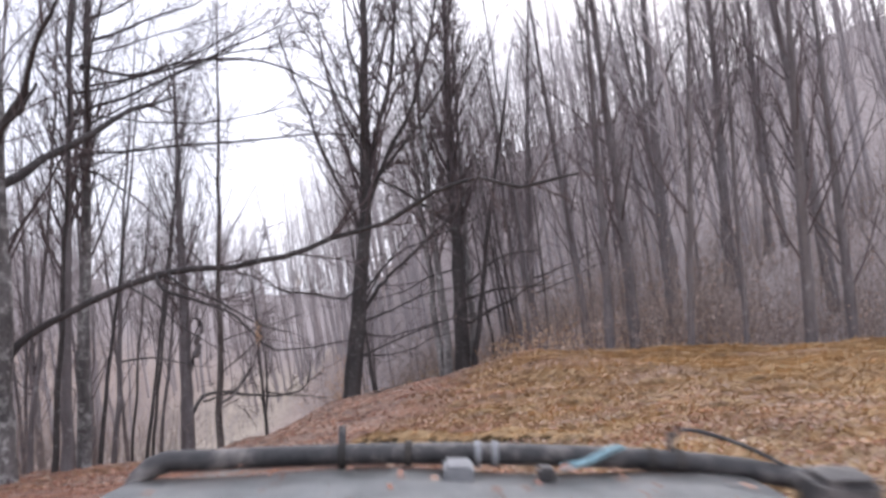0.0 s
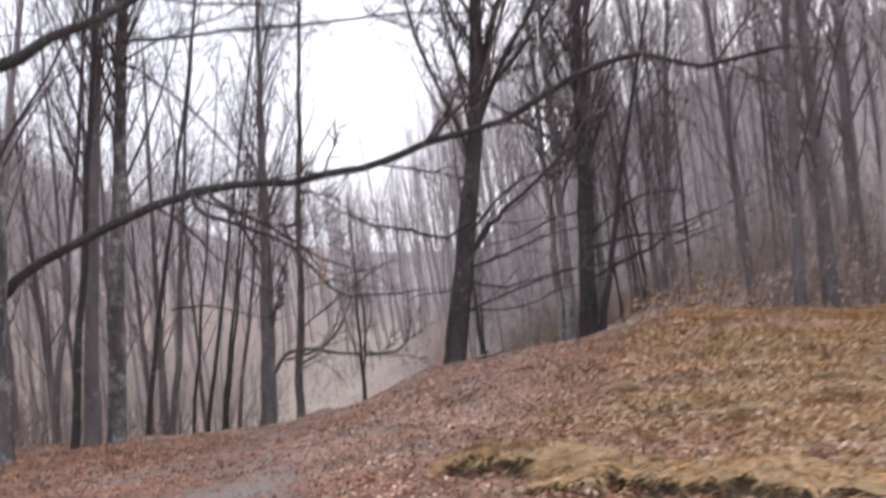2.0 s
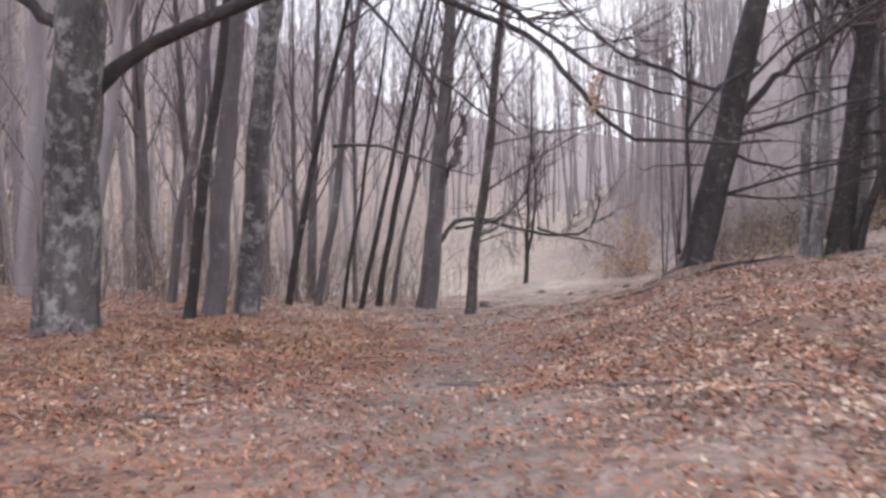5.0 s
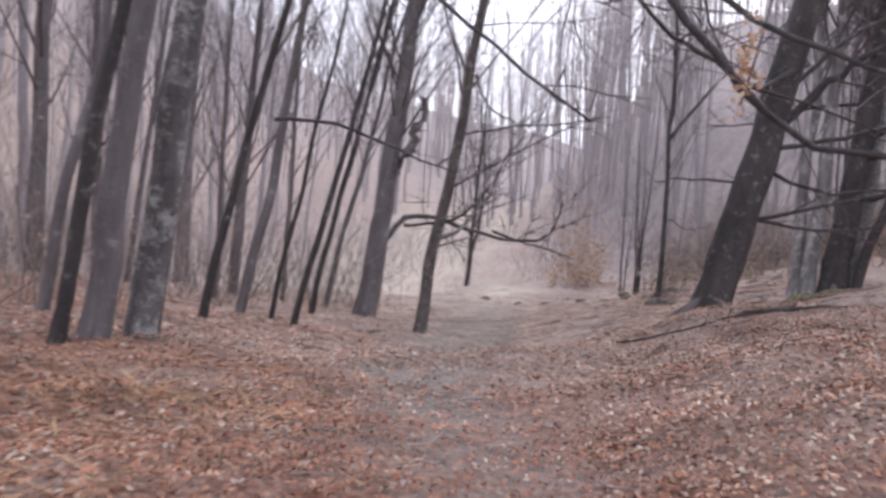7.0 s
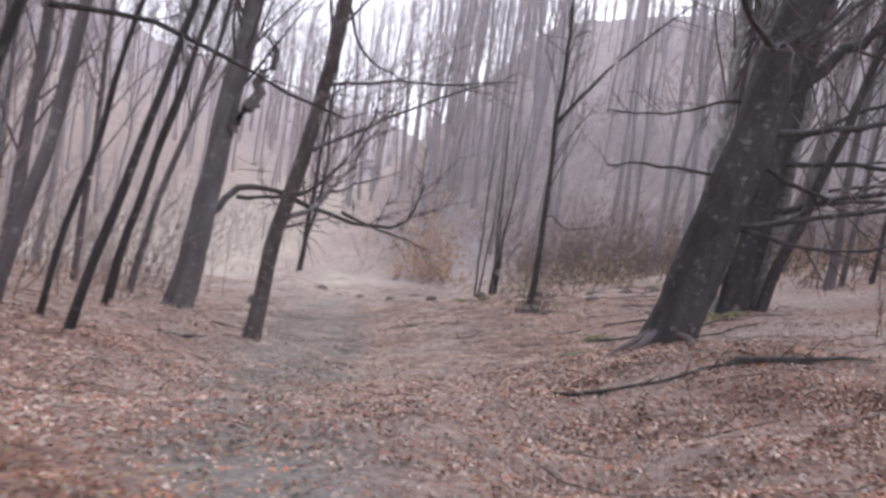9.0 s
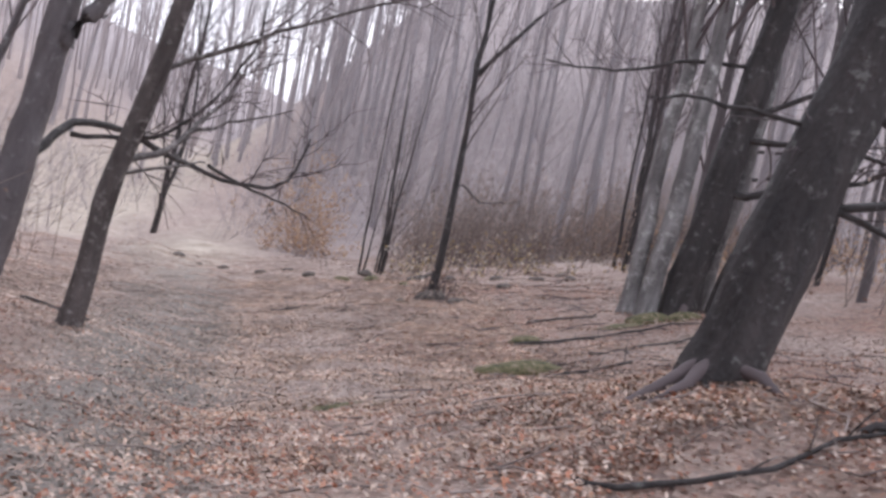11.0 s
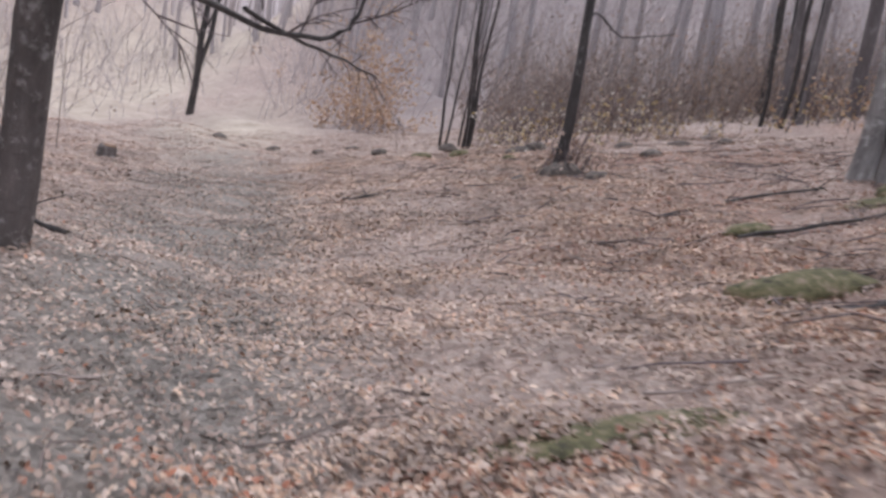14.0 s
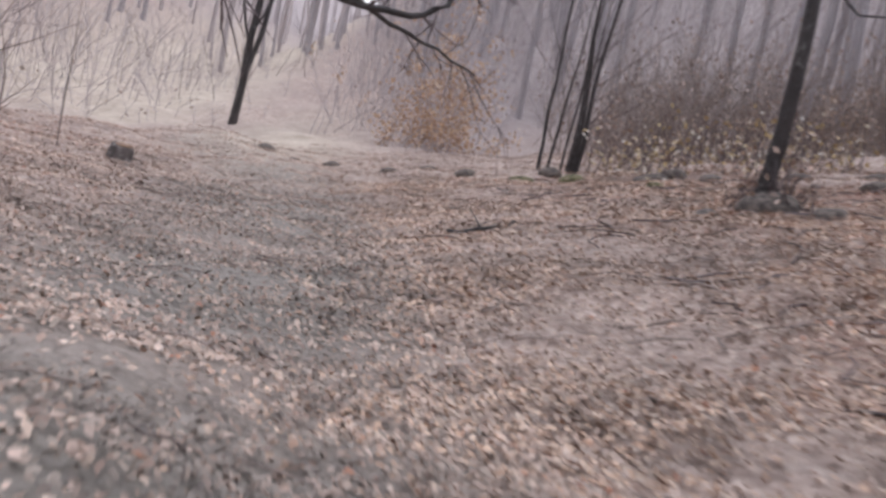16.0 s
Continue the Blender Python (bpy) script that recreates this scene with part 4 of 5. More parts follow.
leaf_carpet("fallen_leaves", 300000, 1, -10, 8, 1, 52, lambda x, y: litter_keep(x, y) * (0.07 * (y > 26) + 0.14 * (y <= 26) + 0.86 * orange_share(x, y)), 0.04, leaf_mat, "carpet of wet red-brown fallen beech leaves")
leaf_carpet("fallen_leaves", 330000, 2, -11, 9, 16, 54, lambda x, y: litter_keep(x, y) * (1 - 0.75 * orange_share(x, y)), 0.042, old_leaf_mat, "carpet of faded grey-brown fallen leaves")
leaf_carpet("fallen_leaves", 470000, 8, -4.5, 5, 24, 49, lambda x, y: litter_keep(x, y) * patches(x, y, 0.55, 5.0) * (1 - 0.6 * rut_share(x, y)), 0.032, old_leaf_mat, "thick drifts of faded fallen leaves", True)
leaf_carpet("fallen_leaves", 250000, 10, -1.5, 6, 28, 48, lambda x, y: litter_keep(x, y) * patches(x, y, 0.9, 12.0) ** 1.5 * np.clip((x - track_x(y) + 0.9) / 2.2, 0, 1), 0.034, ochre_leaf_mat, "drifts of tan and ochre fallen leaves", True)
leaf_carpet("fallen_leaves", 170000, 12, -5.5, 1.2, 26, 46, lambda x, y: 1.1 * rut_share(x, y) * patches(x, y, 0.5, 15.0), 0.032, wet_leaf_mat, "dark wet leaves trodden into the track", True)
leaf_carpet("fallen_leaves", 40000, 14, 1.2, 9, 6, 24, lambda x, y: np.clip(0.2 + patches(x, y, 0.8, 11.0), 0, 1), 0.042, ochre_leaf_mat, "pale tan leaves strewn over the grass bank", True)
leaf_carpet("fallen_leaves", 290000, 9, -6, 6, 6, 31, lambda x, y: litter_keep(x, y) * patches(x, y, 0.55, 5.0), 0.036, leaf_mat, "thick drifts of red-brown fallen leaves", True)


def grass_carpet(name, count, seed, u0, u1, y0, y1, keep, tall, mat, label):
    x, y, g = scattered(count, seed, u0, u1, y0, y1, keep)
    k = len(x)
    z = ground_z(x, y) - 0.01
    a = g.normal(-1.2, 0.9, k)
    ln, wd = g.uniform(0.6, 1.3, k) * tall, g.uniform(0.006, 0.012, k)
    out = np.stack([np.cos(a), np.sin(a)], 1)
    foot = np.stack([x, y, z], 1)
    side = np.stack([-out[:, 1], out[:, 0], np.zeros(k)], 1) * wd[:, None]
    lay = g.uniform(0.8, 1.6, k)[:, None]
    tip = foot + np.concatenate([out * lay * ln[:, None] * 0.8, (ln * g.uniform(0.1, 0.5, k))[:, None]], 1)
    corners = np.stack([foot - side, foot + side, tip + side * 0.3, tip - side * 0.3], 1)
    return tagged(quads(name, corners, mat), label, "grass", kind="stuff")


grass_carpet("dry_grass", 260000, 3, 1.6, 19, 2, 24.5, lambda x, y: np.clip(grass_share(x, y) * 1.3, 0, 1), 0.16, straw_mat, "matted straw-coloured dry grass on the bank")


def left_verge(x, y):
    return 0.9 * np.exp(-(((x + 7.9) / 1.3) ** 2 + ((y - 20.6) / 2.6) ** 2)) * np.clip(0.2 + patches(x, y, 0.8, 2.0), 0, 1)


grass_carpet("dry_grass", 40000, 13, -6, 2, 16, 26, left_verge, 0.2, straw_mat, "patch of rusty dry grass beside the track")


def twig_litter(name, count, seed, u0, u1, y0, y1, r0, r1, l0, l1, mat, label):
    g = random.Random(seed)
    v, f = [], []
    for _ in range(count):
        y = g.uniform(y0, y1)
        x = float(track_x(y)) + g.uniform(u0, u1)
        a, ln, r = g.uniform(0, math.pi), g.uniform(l0, l1), g.uniform(r0, r1)
        pts = []
        for k in range(4):
            px, py = x + math.cos(a) * ln * k / 3, y + math.sin(a) * ln * k / 3
            pts.append((px, py, height(px, py) + r + 0.02 + 0.03 * g.random()))
            a += g.uniform(-0.6, 0.6)
        tube(v, f, pts, taper(r, r * 0.5, 4), 4)
    return tagged(link_mesh(name, v, f, mat), label, "twigs", kind="stuff")


twig_litter("fallen_twigs", 900, 5, -7, 7, 16, 54, 0.003, 0.010, 0.15, 0.6, brush_mat, "dark fallen twigs among the leaves")
twig_litter("fallen_twigs", 380, 6, 2.2, 8.5, 32, 46, 0.003, 0.011, 0.2, 0.75, twig_mat, "dark fallen twigs and sticks below the beech clump")
twig_litter("fallen_twigs", 90, 7, 1.5, 6, 23, 31, 0.004, 0.010, 0.3, 0.9, brush_mat, "dark fallen twigs at the foot of the leaning beech")


# ---- single things on the ground ----
def boulder(name, place, size, mat, label, seed, sink=0.35, category="stone", group=""):
    bm = bmesh.new()
    bmesh.ops.create_icosphere(bm, subdivisions=3, radius=1.0)
    for v in bm.verts:
        p = v.co.copy()
        v.co *= 1 + 0.2 * noise.noise(p * 1.1 + Vector((seed, 0, 0))) + 0.08 * noise.noise(p * 3.2 + Vector((0, seed, 0)))
        v.co = Vector((v.co.x * size[0], v.co.y * size[1], v.co.z * size[2]))
    me = bpy.data.meshes.new(name)
    bm.to_mesh(me)
    bm.free()
    me.materials.append(mat)
    me.polygons.foreach_set("use_smooth", [True] * len(me.polygons))
    ob = new(name, me)
    x, y = place
    slope_x, slope_y = (height(x + 0.4, y) - height(x - 0.4, y)) / 0.8, (height(x, y + 0.4) - height(x, y - 0.4)) / 0.8
    lie = Vector((0, 0, 1)).rotation_difference(Vector((-slope_x, -slope_y, 1))).to_matrix().to_4x4()
    ob.matrix_world = Matrix.Translation((x, y, height(x, y) + size[2] * (1 - 2 * sink) * 0.6)) @ lie @ pose(0, 0, 0, 0, 0, 12 if mat == moss_mat else seed * 57)
    return tagged(ob, label, category, group)


boulder("boulder", (-3.0, 34.4), (0.62, 0.24, 0.15), moss_mat, "low boulder overgrown with dull brown-green moss", 3, 0.4)
boulder("moss_mound", (-5.25, 31.2), (0.55, 0.2, 0.045), moss_mat, "low green mound of moss over a buried stone", 8, 0.45, "moss")
boulder("moss_mound", (-0.15, 38.2), (0.42, 0.3, 0.16), moss_mat, "cushion of dark moss at the foot of the beech clump", 11, 0.45, "moss")
boulder("moss_mound", (0.4, 38.1), (0.32, 0.25, 0.13), moss_mat, "cushion of dark moss at the foot of the beech clump", 14, 0.45, "moss")
boulder("moss_mound", (-0.7, 37.8), (0.5, 0.25, 0.06), moss_mat, "flat patch of dark moss on the leaf bank", 16, 0.45, "moss")
boulder("moss_mound", (-3.35, 41.5), (0.32, 0.28, 0.17), stone_mat, "dark mossy hump at the foot of the slim tree", 18, 0.45, "moss")
boulder("boulder", (-2.4, 36.9), (0.30, 0.16, 0.10), moss_mat, "small stone grown over with dull moss", 5, 0.4)
for k, (x, y, r) in enumerate([(-1.69, 42.8, 0.22), (-8.1, 50.6, 0.2), (-7.0, 49.6, 0.16), (-5.7, 48.9, 0.2), (-4.9, 48.4, 0.15), (-3.0, 47.1, 0.26), (-2.3, 46.5, 0.2), (-1.2, 46.1, 0.24), (-0.4, 45.4, 0.2), (0.3, 45.0, 0.16), (-9.6, 52.3, 0.22), (-6.3, 50.6, 0.18), (-2.9, 41.1, 0.2), (-3.9, 41.5, 0.16)]):
    boulder("stone", (x, y), (r * 1.1, r * 0.8, r * 0.5), stone_mat, "dark mossy stone half sunk in the leaf litter", 20 + k, 0.4, group="stones at the clearing's edge")

g = random.Random(17)
for k in range(9):
    t = g.random()
    x, y, r = -8.8 + 9.6 * t + g.gauss(0, 0.25), 50.2 - 5.4 * t + g.gauss(0, 1.1), g.uniform(0.08, 0.22)
    boulder("stone", (x, y), (r * 1.2, r * 0.9, r * 0.6), moss_mat if k % 4 == 0 else stone_mat, "mossy stone half sunk at the clearing's edge" if k % 4 == 0 else "dark mossy stone half sunk in the leaf litter", 40 + k, 0.4, group="stones at the clearing's edge")


def log(name, points, r, label, seed, mat=None):
    g = random.Random(seed)
    pts = smooth_line([Vector((x, y, height(x, y) + r * 0.7 + lift)) for x, y, lift in points])
    for k, p in enumerate(pts):
        p += Vector((g.gauss(0, 0.035), g.gauss(0, 0.035), abs(g.gauss(0, 0.012))))
    v, f = [], []
    rough = [g.uniform(-0.12, 0.12) for _ in range(97)]
    tube(v, f, pts, taper(r, r * 0.5, len(pts)), 8, lambda k, t: rough[(k * 7 + int(t * 5)) % 97])
    ob = tagged(link_mesh(name, v, f, mat or bark_dark), label, "branch")
    for _ in range(6):
        v, f = [], []
        branchlets(g, v, f, pts, r * 0.6, 1, min(0.45, 14 * r), 1, 4, -0.02)
        part("side_twig", v, f, mat or bark_dark, ob)
    return ob


log("fallen_branch", [(-4.45, 27.45, 0), (-4.05, 27.3, 0.02), (-3.5, 27.3, 0.02), (-2.8, 27.65, 0.03), (-2.2, 27.45, 0.05)], 0.02, "long dark dead branch lying on the leaf bank", 1)
log("fallen_branch", [(-2.9, 27.75, 0), (-2.3, 27.6, 0.03), (-1.5, 27.65, 0.03)], 0.03, "thin dead branch lying in the leaves", 2)
log("fallen_branch", [(-3.4, 33.2, 0), (-2.6, 33.9, 0.02), (-1.7, 34.1, 0.04)], 0.03, "thin bent dead branch lying in the leaves", 3)
log("fallen_branch", [(-2.9, 38.2, 0), (-1.9, 38.6, 0.02), (-0.9, 38.7, 0.02)], 0.024, "dead branch lying below the beech clump", 4)
log("fallen_branch", [(-7.5, 33.6, 0), (-7.36, 33.5, 0.01), (-7.2, 33.38, 0.01)], 0.01, "pale peeled stick lying in the track", 6, cut_mat)
log("fallen_branch", [(-7.15, 34.0, 0), (-7.05, 33.85, 0.01), (-6.93, 33.75, 0.01)], 0.009, "pale peeled stick lying in the track", 7, cut_mat)
log("fallen_branch", [(-6.3, 41.4, 0), (-6.0, 41.5, 0.02), (-5.6, 41.7, 0.02)], 0.03, "short dark stick on the clearing floor", 8)
log("fallen_branch", [(-9.4, 32.45, -0.02), (-9.2, 32.42, -0.02), (-8.95, 32.5, -0.02)], 0.06, "short thick grey log beside the track", 9, bark_flaky)
log("fallen_branch", [(-2.6, 36.6, 0), (-1.6, 37.0, 0.03), (-0.5, 37.1, 0.04), (0.6, 37.4, 0.05)], 0.024, "dead branch lying below the beech clump", 10)
log("fallen_branch", [(-1.9, 35.2, 0), (-1.0, 35.7, 0.03), (0.2, 36.0, 0.04)], 0.02, "dead branch lying on the leaf bank", 11)
log("fallen_branch", [(-9.6, 36.6, 0), (-9.0, 36.0, 0.02), (-8.4, 35.5, 0.02)], 0.03, "pale dead stick lying beside the track", 5)

# the sawn stump beside the bend
stump = new("tree_stump")
stump.location = (-10.6, 45.4, height(-10.6, 45.4))
v, f = [], []
tube(v, f, [(0, 0, -0.15), (0, 0, 0.02), (0.01, 0, 0.12), (0.02, 0, 0.21)], [0.18, 0.165, 0.155, 0.15], 14, root_flare(77, 0.3))
part("stump_wood", v, f, bark_flaky, stump)
v, f = [], []
tube(v, f, [(0.02, 0, 0.212), (0.02, 0, 0.222)], [0.14, 0.135], 14)
part("cut_face", v, f, cut_mat, stump, "weathered brown sawn face")
tagged(stump, "low sawn tree stump with a brown cut face", "stump")


# ---- undergrowth at the wood's edge ----
def thicket(name, count, seed, box, tall, mat, leaf, leaves, label, clump=False):
    """Thin upright shoots, some with withered leaves still on them."""
    g = random.Random(seed)
    v, f, spots = [], [], []
    for _ in range(count):
        x, y = g.uniform(box[0], box[1]), g.uniform(box[2], box[3])
        h = tall * g.uniform(0.5, 1.2)
        if not clump and count > 150:
            p = float(patches(np.float64(x), np.float64(y), 1.5, seed * 0.37))
            if g.random() > 0.2 + 1.3 * p:
                continue
            h *= 0.5 + p
        if clump:
            x, y = g.gauss((box[0] + box[1]) / 2, (box[1] - box[0]) / 4), g.gauss((box[2] + box[3]) / 2, (box[3] - box[2]) / 4)
            h *= 1.25 * math.exp(-((4 * (x - (box[0] + box[1]) / 2) / (box[1] - box[0])) ** 2) / 4)
        pts = wander(g, (x, y, height(x, y) - 0.05), (g.gauss(0, 0.55), g.gauss(0, 0.55), 1) if g.random() < 0.35 else (g.uniform(-0.25, 0.25), g.uniform(-0.25, 0.25), 1), h, 4, 0.26, 0.02)
        tube(v, f, pts, taper(0.012, 0.004, 5), 3)
        branchlets(g, v, f, pts, 0.008, 4, h * 0.35, 1)
        for _ in range(leaves):
            spots.append(pts[g.randrange(1, 5)] + Vector((g.gauss(0, 0.12), g.gauss(0, 0.12), g.gauss(0, 0.12))))
    tagged(link_mesh(name, v, f, mat), label, "undergrowth", kind="stuff")
    if spots:
        r = np.random.default_rng(seed)
        mid = np.array([tuple(p) for p in spots])
        a = r.normal(0, 1, (len(mid), 3))
        b = np.cross(a, r.normal(0, 1, (len(mid), 3)))
        a *= 0.048 / np.linalg.norm(a, axis=1)[:, None]
        b *= 0.031 / np.linalg.norm(b, axis=1)[:, None]
        tagged(quads("withered_leaves", np.stack([mid - a, mid + b, mid + a, mid - b], 1), leaf), "withered leaves still hanging on the undergrowth", "leaves", kind="stuff")


thicket("undergrowth", 30, 48, (-3.9, -2.7, 41.2, 42.2), 0.5, twig_mat, old_leaf_mat, 3, "dark brush round the foot of the slim tree", True)
thicket("bramble", 170, 44, (-3.6, 4.5, 46.3, 50.5), 0.75, twig_mat, pale_leaf_mat, 9, "low brambles with yellowed and bleached leaves")
thicket("undergrowth", 160, 45, (1.8, 9, 41.5, 48), 0.9, twig_mat, orange_leaf_mat, 10, "low shoots with ochre leaves on the bank")
thicket("undergrowth", 380, 46, (1.2, 9, 26, 34), 0.8, twig_mat, orange_leaf_mat, 10, "brown shoots beyond the crest of the bank")
thicket("undergrowth", 1500, 43, (-3.0, 11, 51, 60), 2.3, brush_mat, old_leaf_mat, 3, "dark tangle of shoots and brambles at the wood's edge")
thicket("undergrowth", 700, 31, (-3.5, 10, 50.5, 58), 2.2, brush_mat, old_leaf_mat, 6, "grey-brown thicket of thin shoots at the wood's edge")
thicket("beech_regrowth", 80, 32, (-7.4, -5.2, 54, 58.5), 2.7, hazed_twig_mat, orange_leaf_mat, 46, "young beeches that keep their orange leaves", True)
thicket("beech_regrowth", 70, 33, (2.5, 6.5, 54, 60), 1.6, hazed_twig_mat, orange_leaf_mat, 34, "young beeches that keep some ochre leaves", True)
thicket("undergrowth", 200, 34, (4, 13, 36, 52), 1.3, hazed_twig_mat, orange_leaf_mat, 9, "brown thicket of shoots on the bank")
thicket("undergrowth", 800, 47, (5.0, 18, 25.0, 31), 2.0, brush_mat, old_leaf_mat, 5, "brown thicket of shoots at the top of the grass bank")
thicket("undergrowth", 1500, 39, (3.0, 20, 25, 40), 2.8, brush_mat, old_leaf_mat, 3, "brown thicket of shoots on the slope above the grass")
thicket("undergrowth", 45, 40, (-24, -11, 60, 84), 2.6, twig_mat, old_leaf_mat, 0, "bare dark bushes on the open slope")
thicket("undergrowth", 170, 38, (-24, -11, 54, 80), 1.1, hazed_twig_mat, old_leaf_mat, 2, "sparse pale shoots on the open grassy slope")
thicket("undergrowth", 700, 35, (-20, -11.5, 24, 46), 2.2, brush_mat, old_leaf_mat, 1, "thin bare shoots below the slope wood")
# tall pale shoots added under the far woods to soften the stems like haze
thicket("undergrowth", 2400, 36, (-9.5, 16, 59, 84), 4.2, hazed_twig_mat, old_leaf_mat, 1, "bare grey shoots under the hill wood")
thicket("undergrowth", 1300, 49, (-40, -14, 34, 82), 4.2, hazed_twig_mat, old_leaf_mat, 0, "bare grey shoots under the wood across the dip")
thicket("undergrowth", 1100, 37, (6, 36, 30, 62), 3.6, hazed_twig_mat, old_leaf_mat, 1, "bare grey shoots under the hillside wood")


# ---- tussocks along the lip of the bank ----
def tussock(place, size, seed):
    g = np.random.default_rng(seed)
    root = new("grass_tussock")
    root.location = (place[0], place[1], height(*place) - 0.03)
    v, f = [], []
    for k in range(800):
        a, r = g.uniform(0, 2 * np.pi), size * np.sqrt(g.random()) * 0.95
        foot = np.array([r * np.cos(a) * 1.4, r * np.sin(a), 0.30 * size * (1 - (r / size) ** 2)])
        b, ln = a + g.normal(0, 0.9), size * g.uniform(0.25, 0.6)
        tip = foot + [np.cos(b) * ln, np.sin(b) * ln, ln * g.uniform(-0.35, 0.25)]
        side = np.array([-np.sin(b), np.cos(b), 0]) * 0.006
        f.append((len(v), len(v) + 1, len(v) + 2))
        v += [tuple(foot - side), tuple(foot + side), tuple(tip)]
    part("grass_cover", v, f, straw_mat, root, "", False)
    v, f = [], []
    tube(v, f, [(0, 0, -0.1), (0, 0, 0.03 * size), (0, 0, 0.16 * size)], [size * 0.75, size * 0.6, size * 0.25], 10, root_flare(seed, 0.1))
    part("sod", v, f, sod_mat, root, "dark mossy sod")
    return tagged(root, "tussock of bleached grass on a dark mossy sod", "grass", "bank tussocks")


for k, (x, y, size) in enumerate([(1.1, 13.8, 0.3), (1.9, 14.2, 0.34), (2.9, 13.4, 0.3), (0.3, 16.2, 0.26), (2.4, 17.5, 0.3), (0.6, 14.6, 0.24), (-0.9, 14.9, 0.22), (3.6, 16.0, 0.3)]):
    tussock((x, y), size, 900 + k)
g = random.Random(31)
for k in range(34):
    tussock((g.uniform(0.5, 9), g.uniform(9, 22.8) if k % 3 else g.uniform(21.6, 23)), g.uniform(0.14, 0.32), 930 + k)


turf_mat = plain("matted_straw_turf", [(0.3, (0.20, 0.12, 0.055)), (0.5, (0.36, 0.24, 0.12)), (0.7, (0.47, 0.34, 0.18))], 16)


def turf_bank(name, points, label, seed, high):
    """An undercut lip of turf: a dark sod face with a grass mat that hangs over it."""
    r = np.random.default_rng(seed)
    root = new(name)
    root.location = (points[0][0], points[0][1], height(*points[0]))
    path = smooth_line([Vector((x, y, 0)) for x, y in points], 8)
    v, f, rows = [], [], []
    section = [(-0.10, -0.15), (-0.02, 0.0), (0.06, 0.45), (0.03, 0.75), (-0.05, 0.97), (0.10, 1.10), (0.30, 0.95), (0.55, 0.5), (0.85, -0.2)]
    for k, p in enumerate(path):
        way = (path[min(k + 1, len(path) - 1)] - path[max(k - 1, 0)]).normalized()
        inward = Vector((-way.y, way.x, 0))
        tall = high * math.sin(math.pi * (k + 0.6) / (len(path) + 0.2)) ** 0.6 * (0.85 + 0.5 * noise.noise(Vector((k * 0.35, seed, 0))))
        shove = 0.16 * noise.noise(Vector((k * 0.4, seed, 7)))
        row = []
        for i, (a, b) in enumerate(section):
            q = p + inward * (a + shove + 0.04 * noise.noise(Vector((k * 0.8, i * 0.9, seed))))
            base = height(p.x, p.y) if i < 6 else height(q.x, q.y)
            row.append(len(v))
            v.append(tuple(Vector((q.x, q.y, base + tall * b + 0.02 * noise.noise(Vector((k * 0.9, i, 3))))) - root.location))
        rows.append(row)
    top = []
    for a, b in zip(rows, rows[1:]):
        for i in range(len(section) - 1):
            (f if i < 4 else top).append((a[i], b[i], b[i + 1], a[i + 1]))
    for piece, fs, m, words in (("sod", f, sod_mat, "dark mossy sod face"), ("turf", top, turf_mat, "matted straw turf")):
        used_v = sorted({i for q in fs for i in q})
        at = {i: k for k, i in enumerate(used_v)}
        part(piece, [v[i] for i in used_v], [tuple(at[i] for i in q) for q in fs], m, root, words)
    bv, bf = [], []
    for _ in range(9000):
        k = r.integers(0, len(rows) - 1)
        i = r.choice([4, 5, 5, 6, 6, 7])
        p = Vector(v[rows[k][i]]).lerp(Vector(v[rows[k + 1][i]]), r.random()).lerp(Vector(v[rows[k][i + 1 if i < 8 else i]]), r.random())
        way = (path[k + 1] - path[k]).normalized()
        out = Vector((way.y, -way.x, 0)) * r.uniform(0.1, 1.0) + way * r.normal(0, 0.6)
        ln = r.uniform(0.05, 0.15)
        tip = p + out * ln + Vector((0, 0, ln * r.uniform(-0.6, 0.35)))
        side = Vector((way.x, way.y, 0)) * 0.006
        bf.append((len(bv), len(bv) + 1, len(bv) + 2))
        bv += [tuple(p - side), tuple(p + side), tuple(tip)]
    part("grass_cover", bv, bf, straw_mat, root, "bleached overhanging grass", False)
    return tagged(root, label, "bank")


turf_bank("turf_bank", [(-1.45, 12.9), (-1.3, 12.85), (-1.05, 12.75), (-0.75, 12.55), (-0.62, 12.15)], "undercut turf lip with bleached grass over dark sod", 3, 0.15)
turf_bank("turf_bank", [(-0.75, 12.05), (-0.45, 11.8), (-0.1, 11.7), (0.3, 11.45), (0.75, 11.0), (1.3, 10.5)], "broken turf lip with straw grass over dark sod", 5, 0.17)

# withered leaf bunches on two near branches
for spot, host, count, drop in (((-3.2, 20.5, 1.1), "beech_tree", 14, 0.08), ((-4.0, 19.8, -0.03), "beech_tree", 100, 0.13)):
    g = random.Random(5)
    tree_ob = bpy.data.objects[host]
    leaf_bunch("withered_leaves", [Vector(spot) - tree_ob.location + Vector((g.gauss(0, 0.03), g.gauss(0, 0.03), g.gauss(0, drop))) for _ in range(count)], 0.024, orange_leaf_mat, tree_ob, 3, "ochre withered leaves")
    v, f = [], []
    tube(v, f, [Vector(spot) - tree_ob.location + Vector((0.03 * k, 0.04 * k * k, 0.22 * k - 0.2)) for k in range(5)], taper(0.006, 0.01, 5), 5)
    part("hanging_twig", v, f, twig_mat, tree_ob)

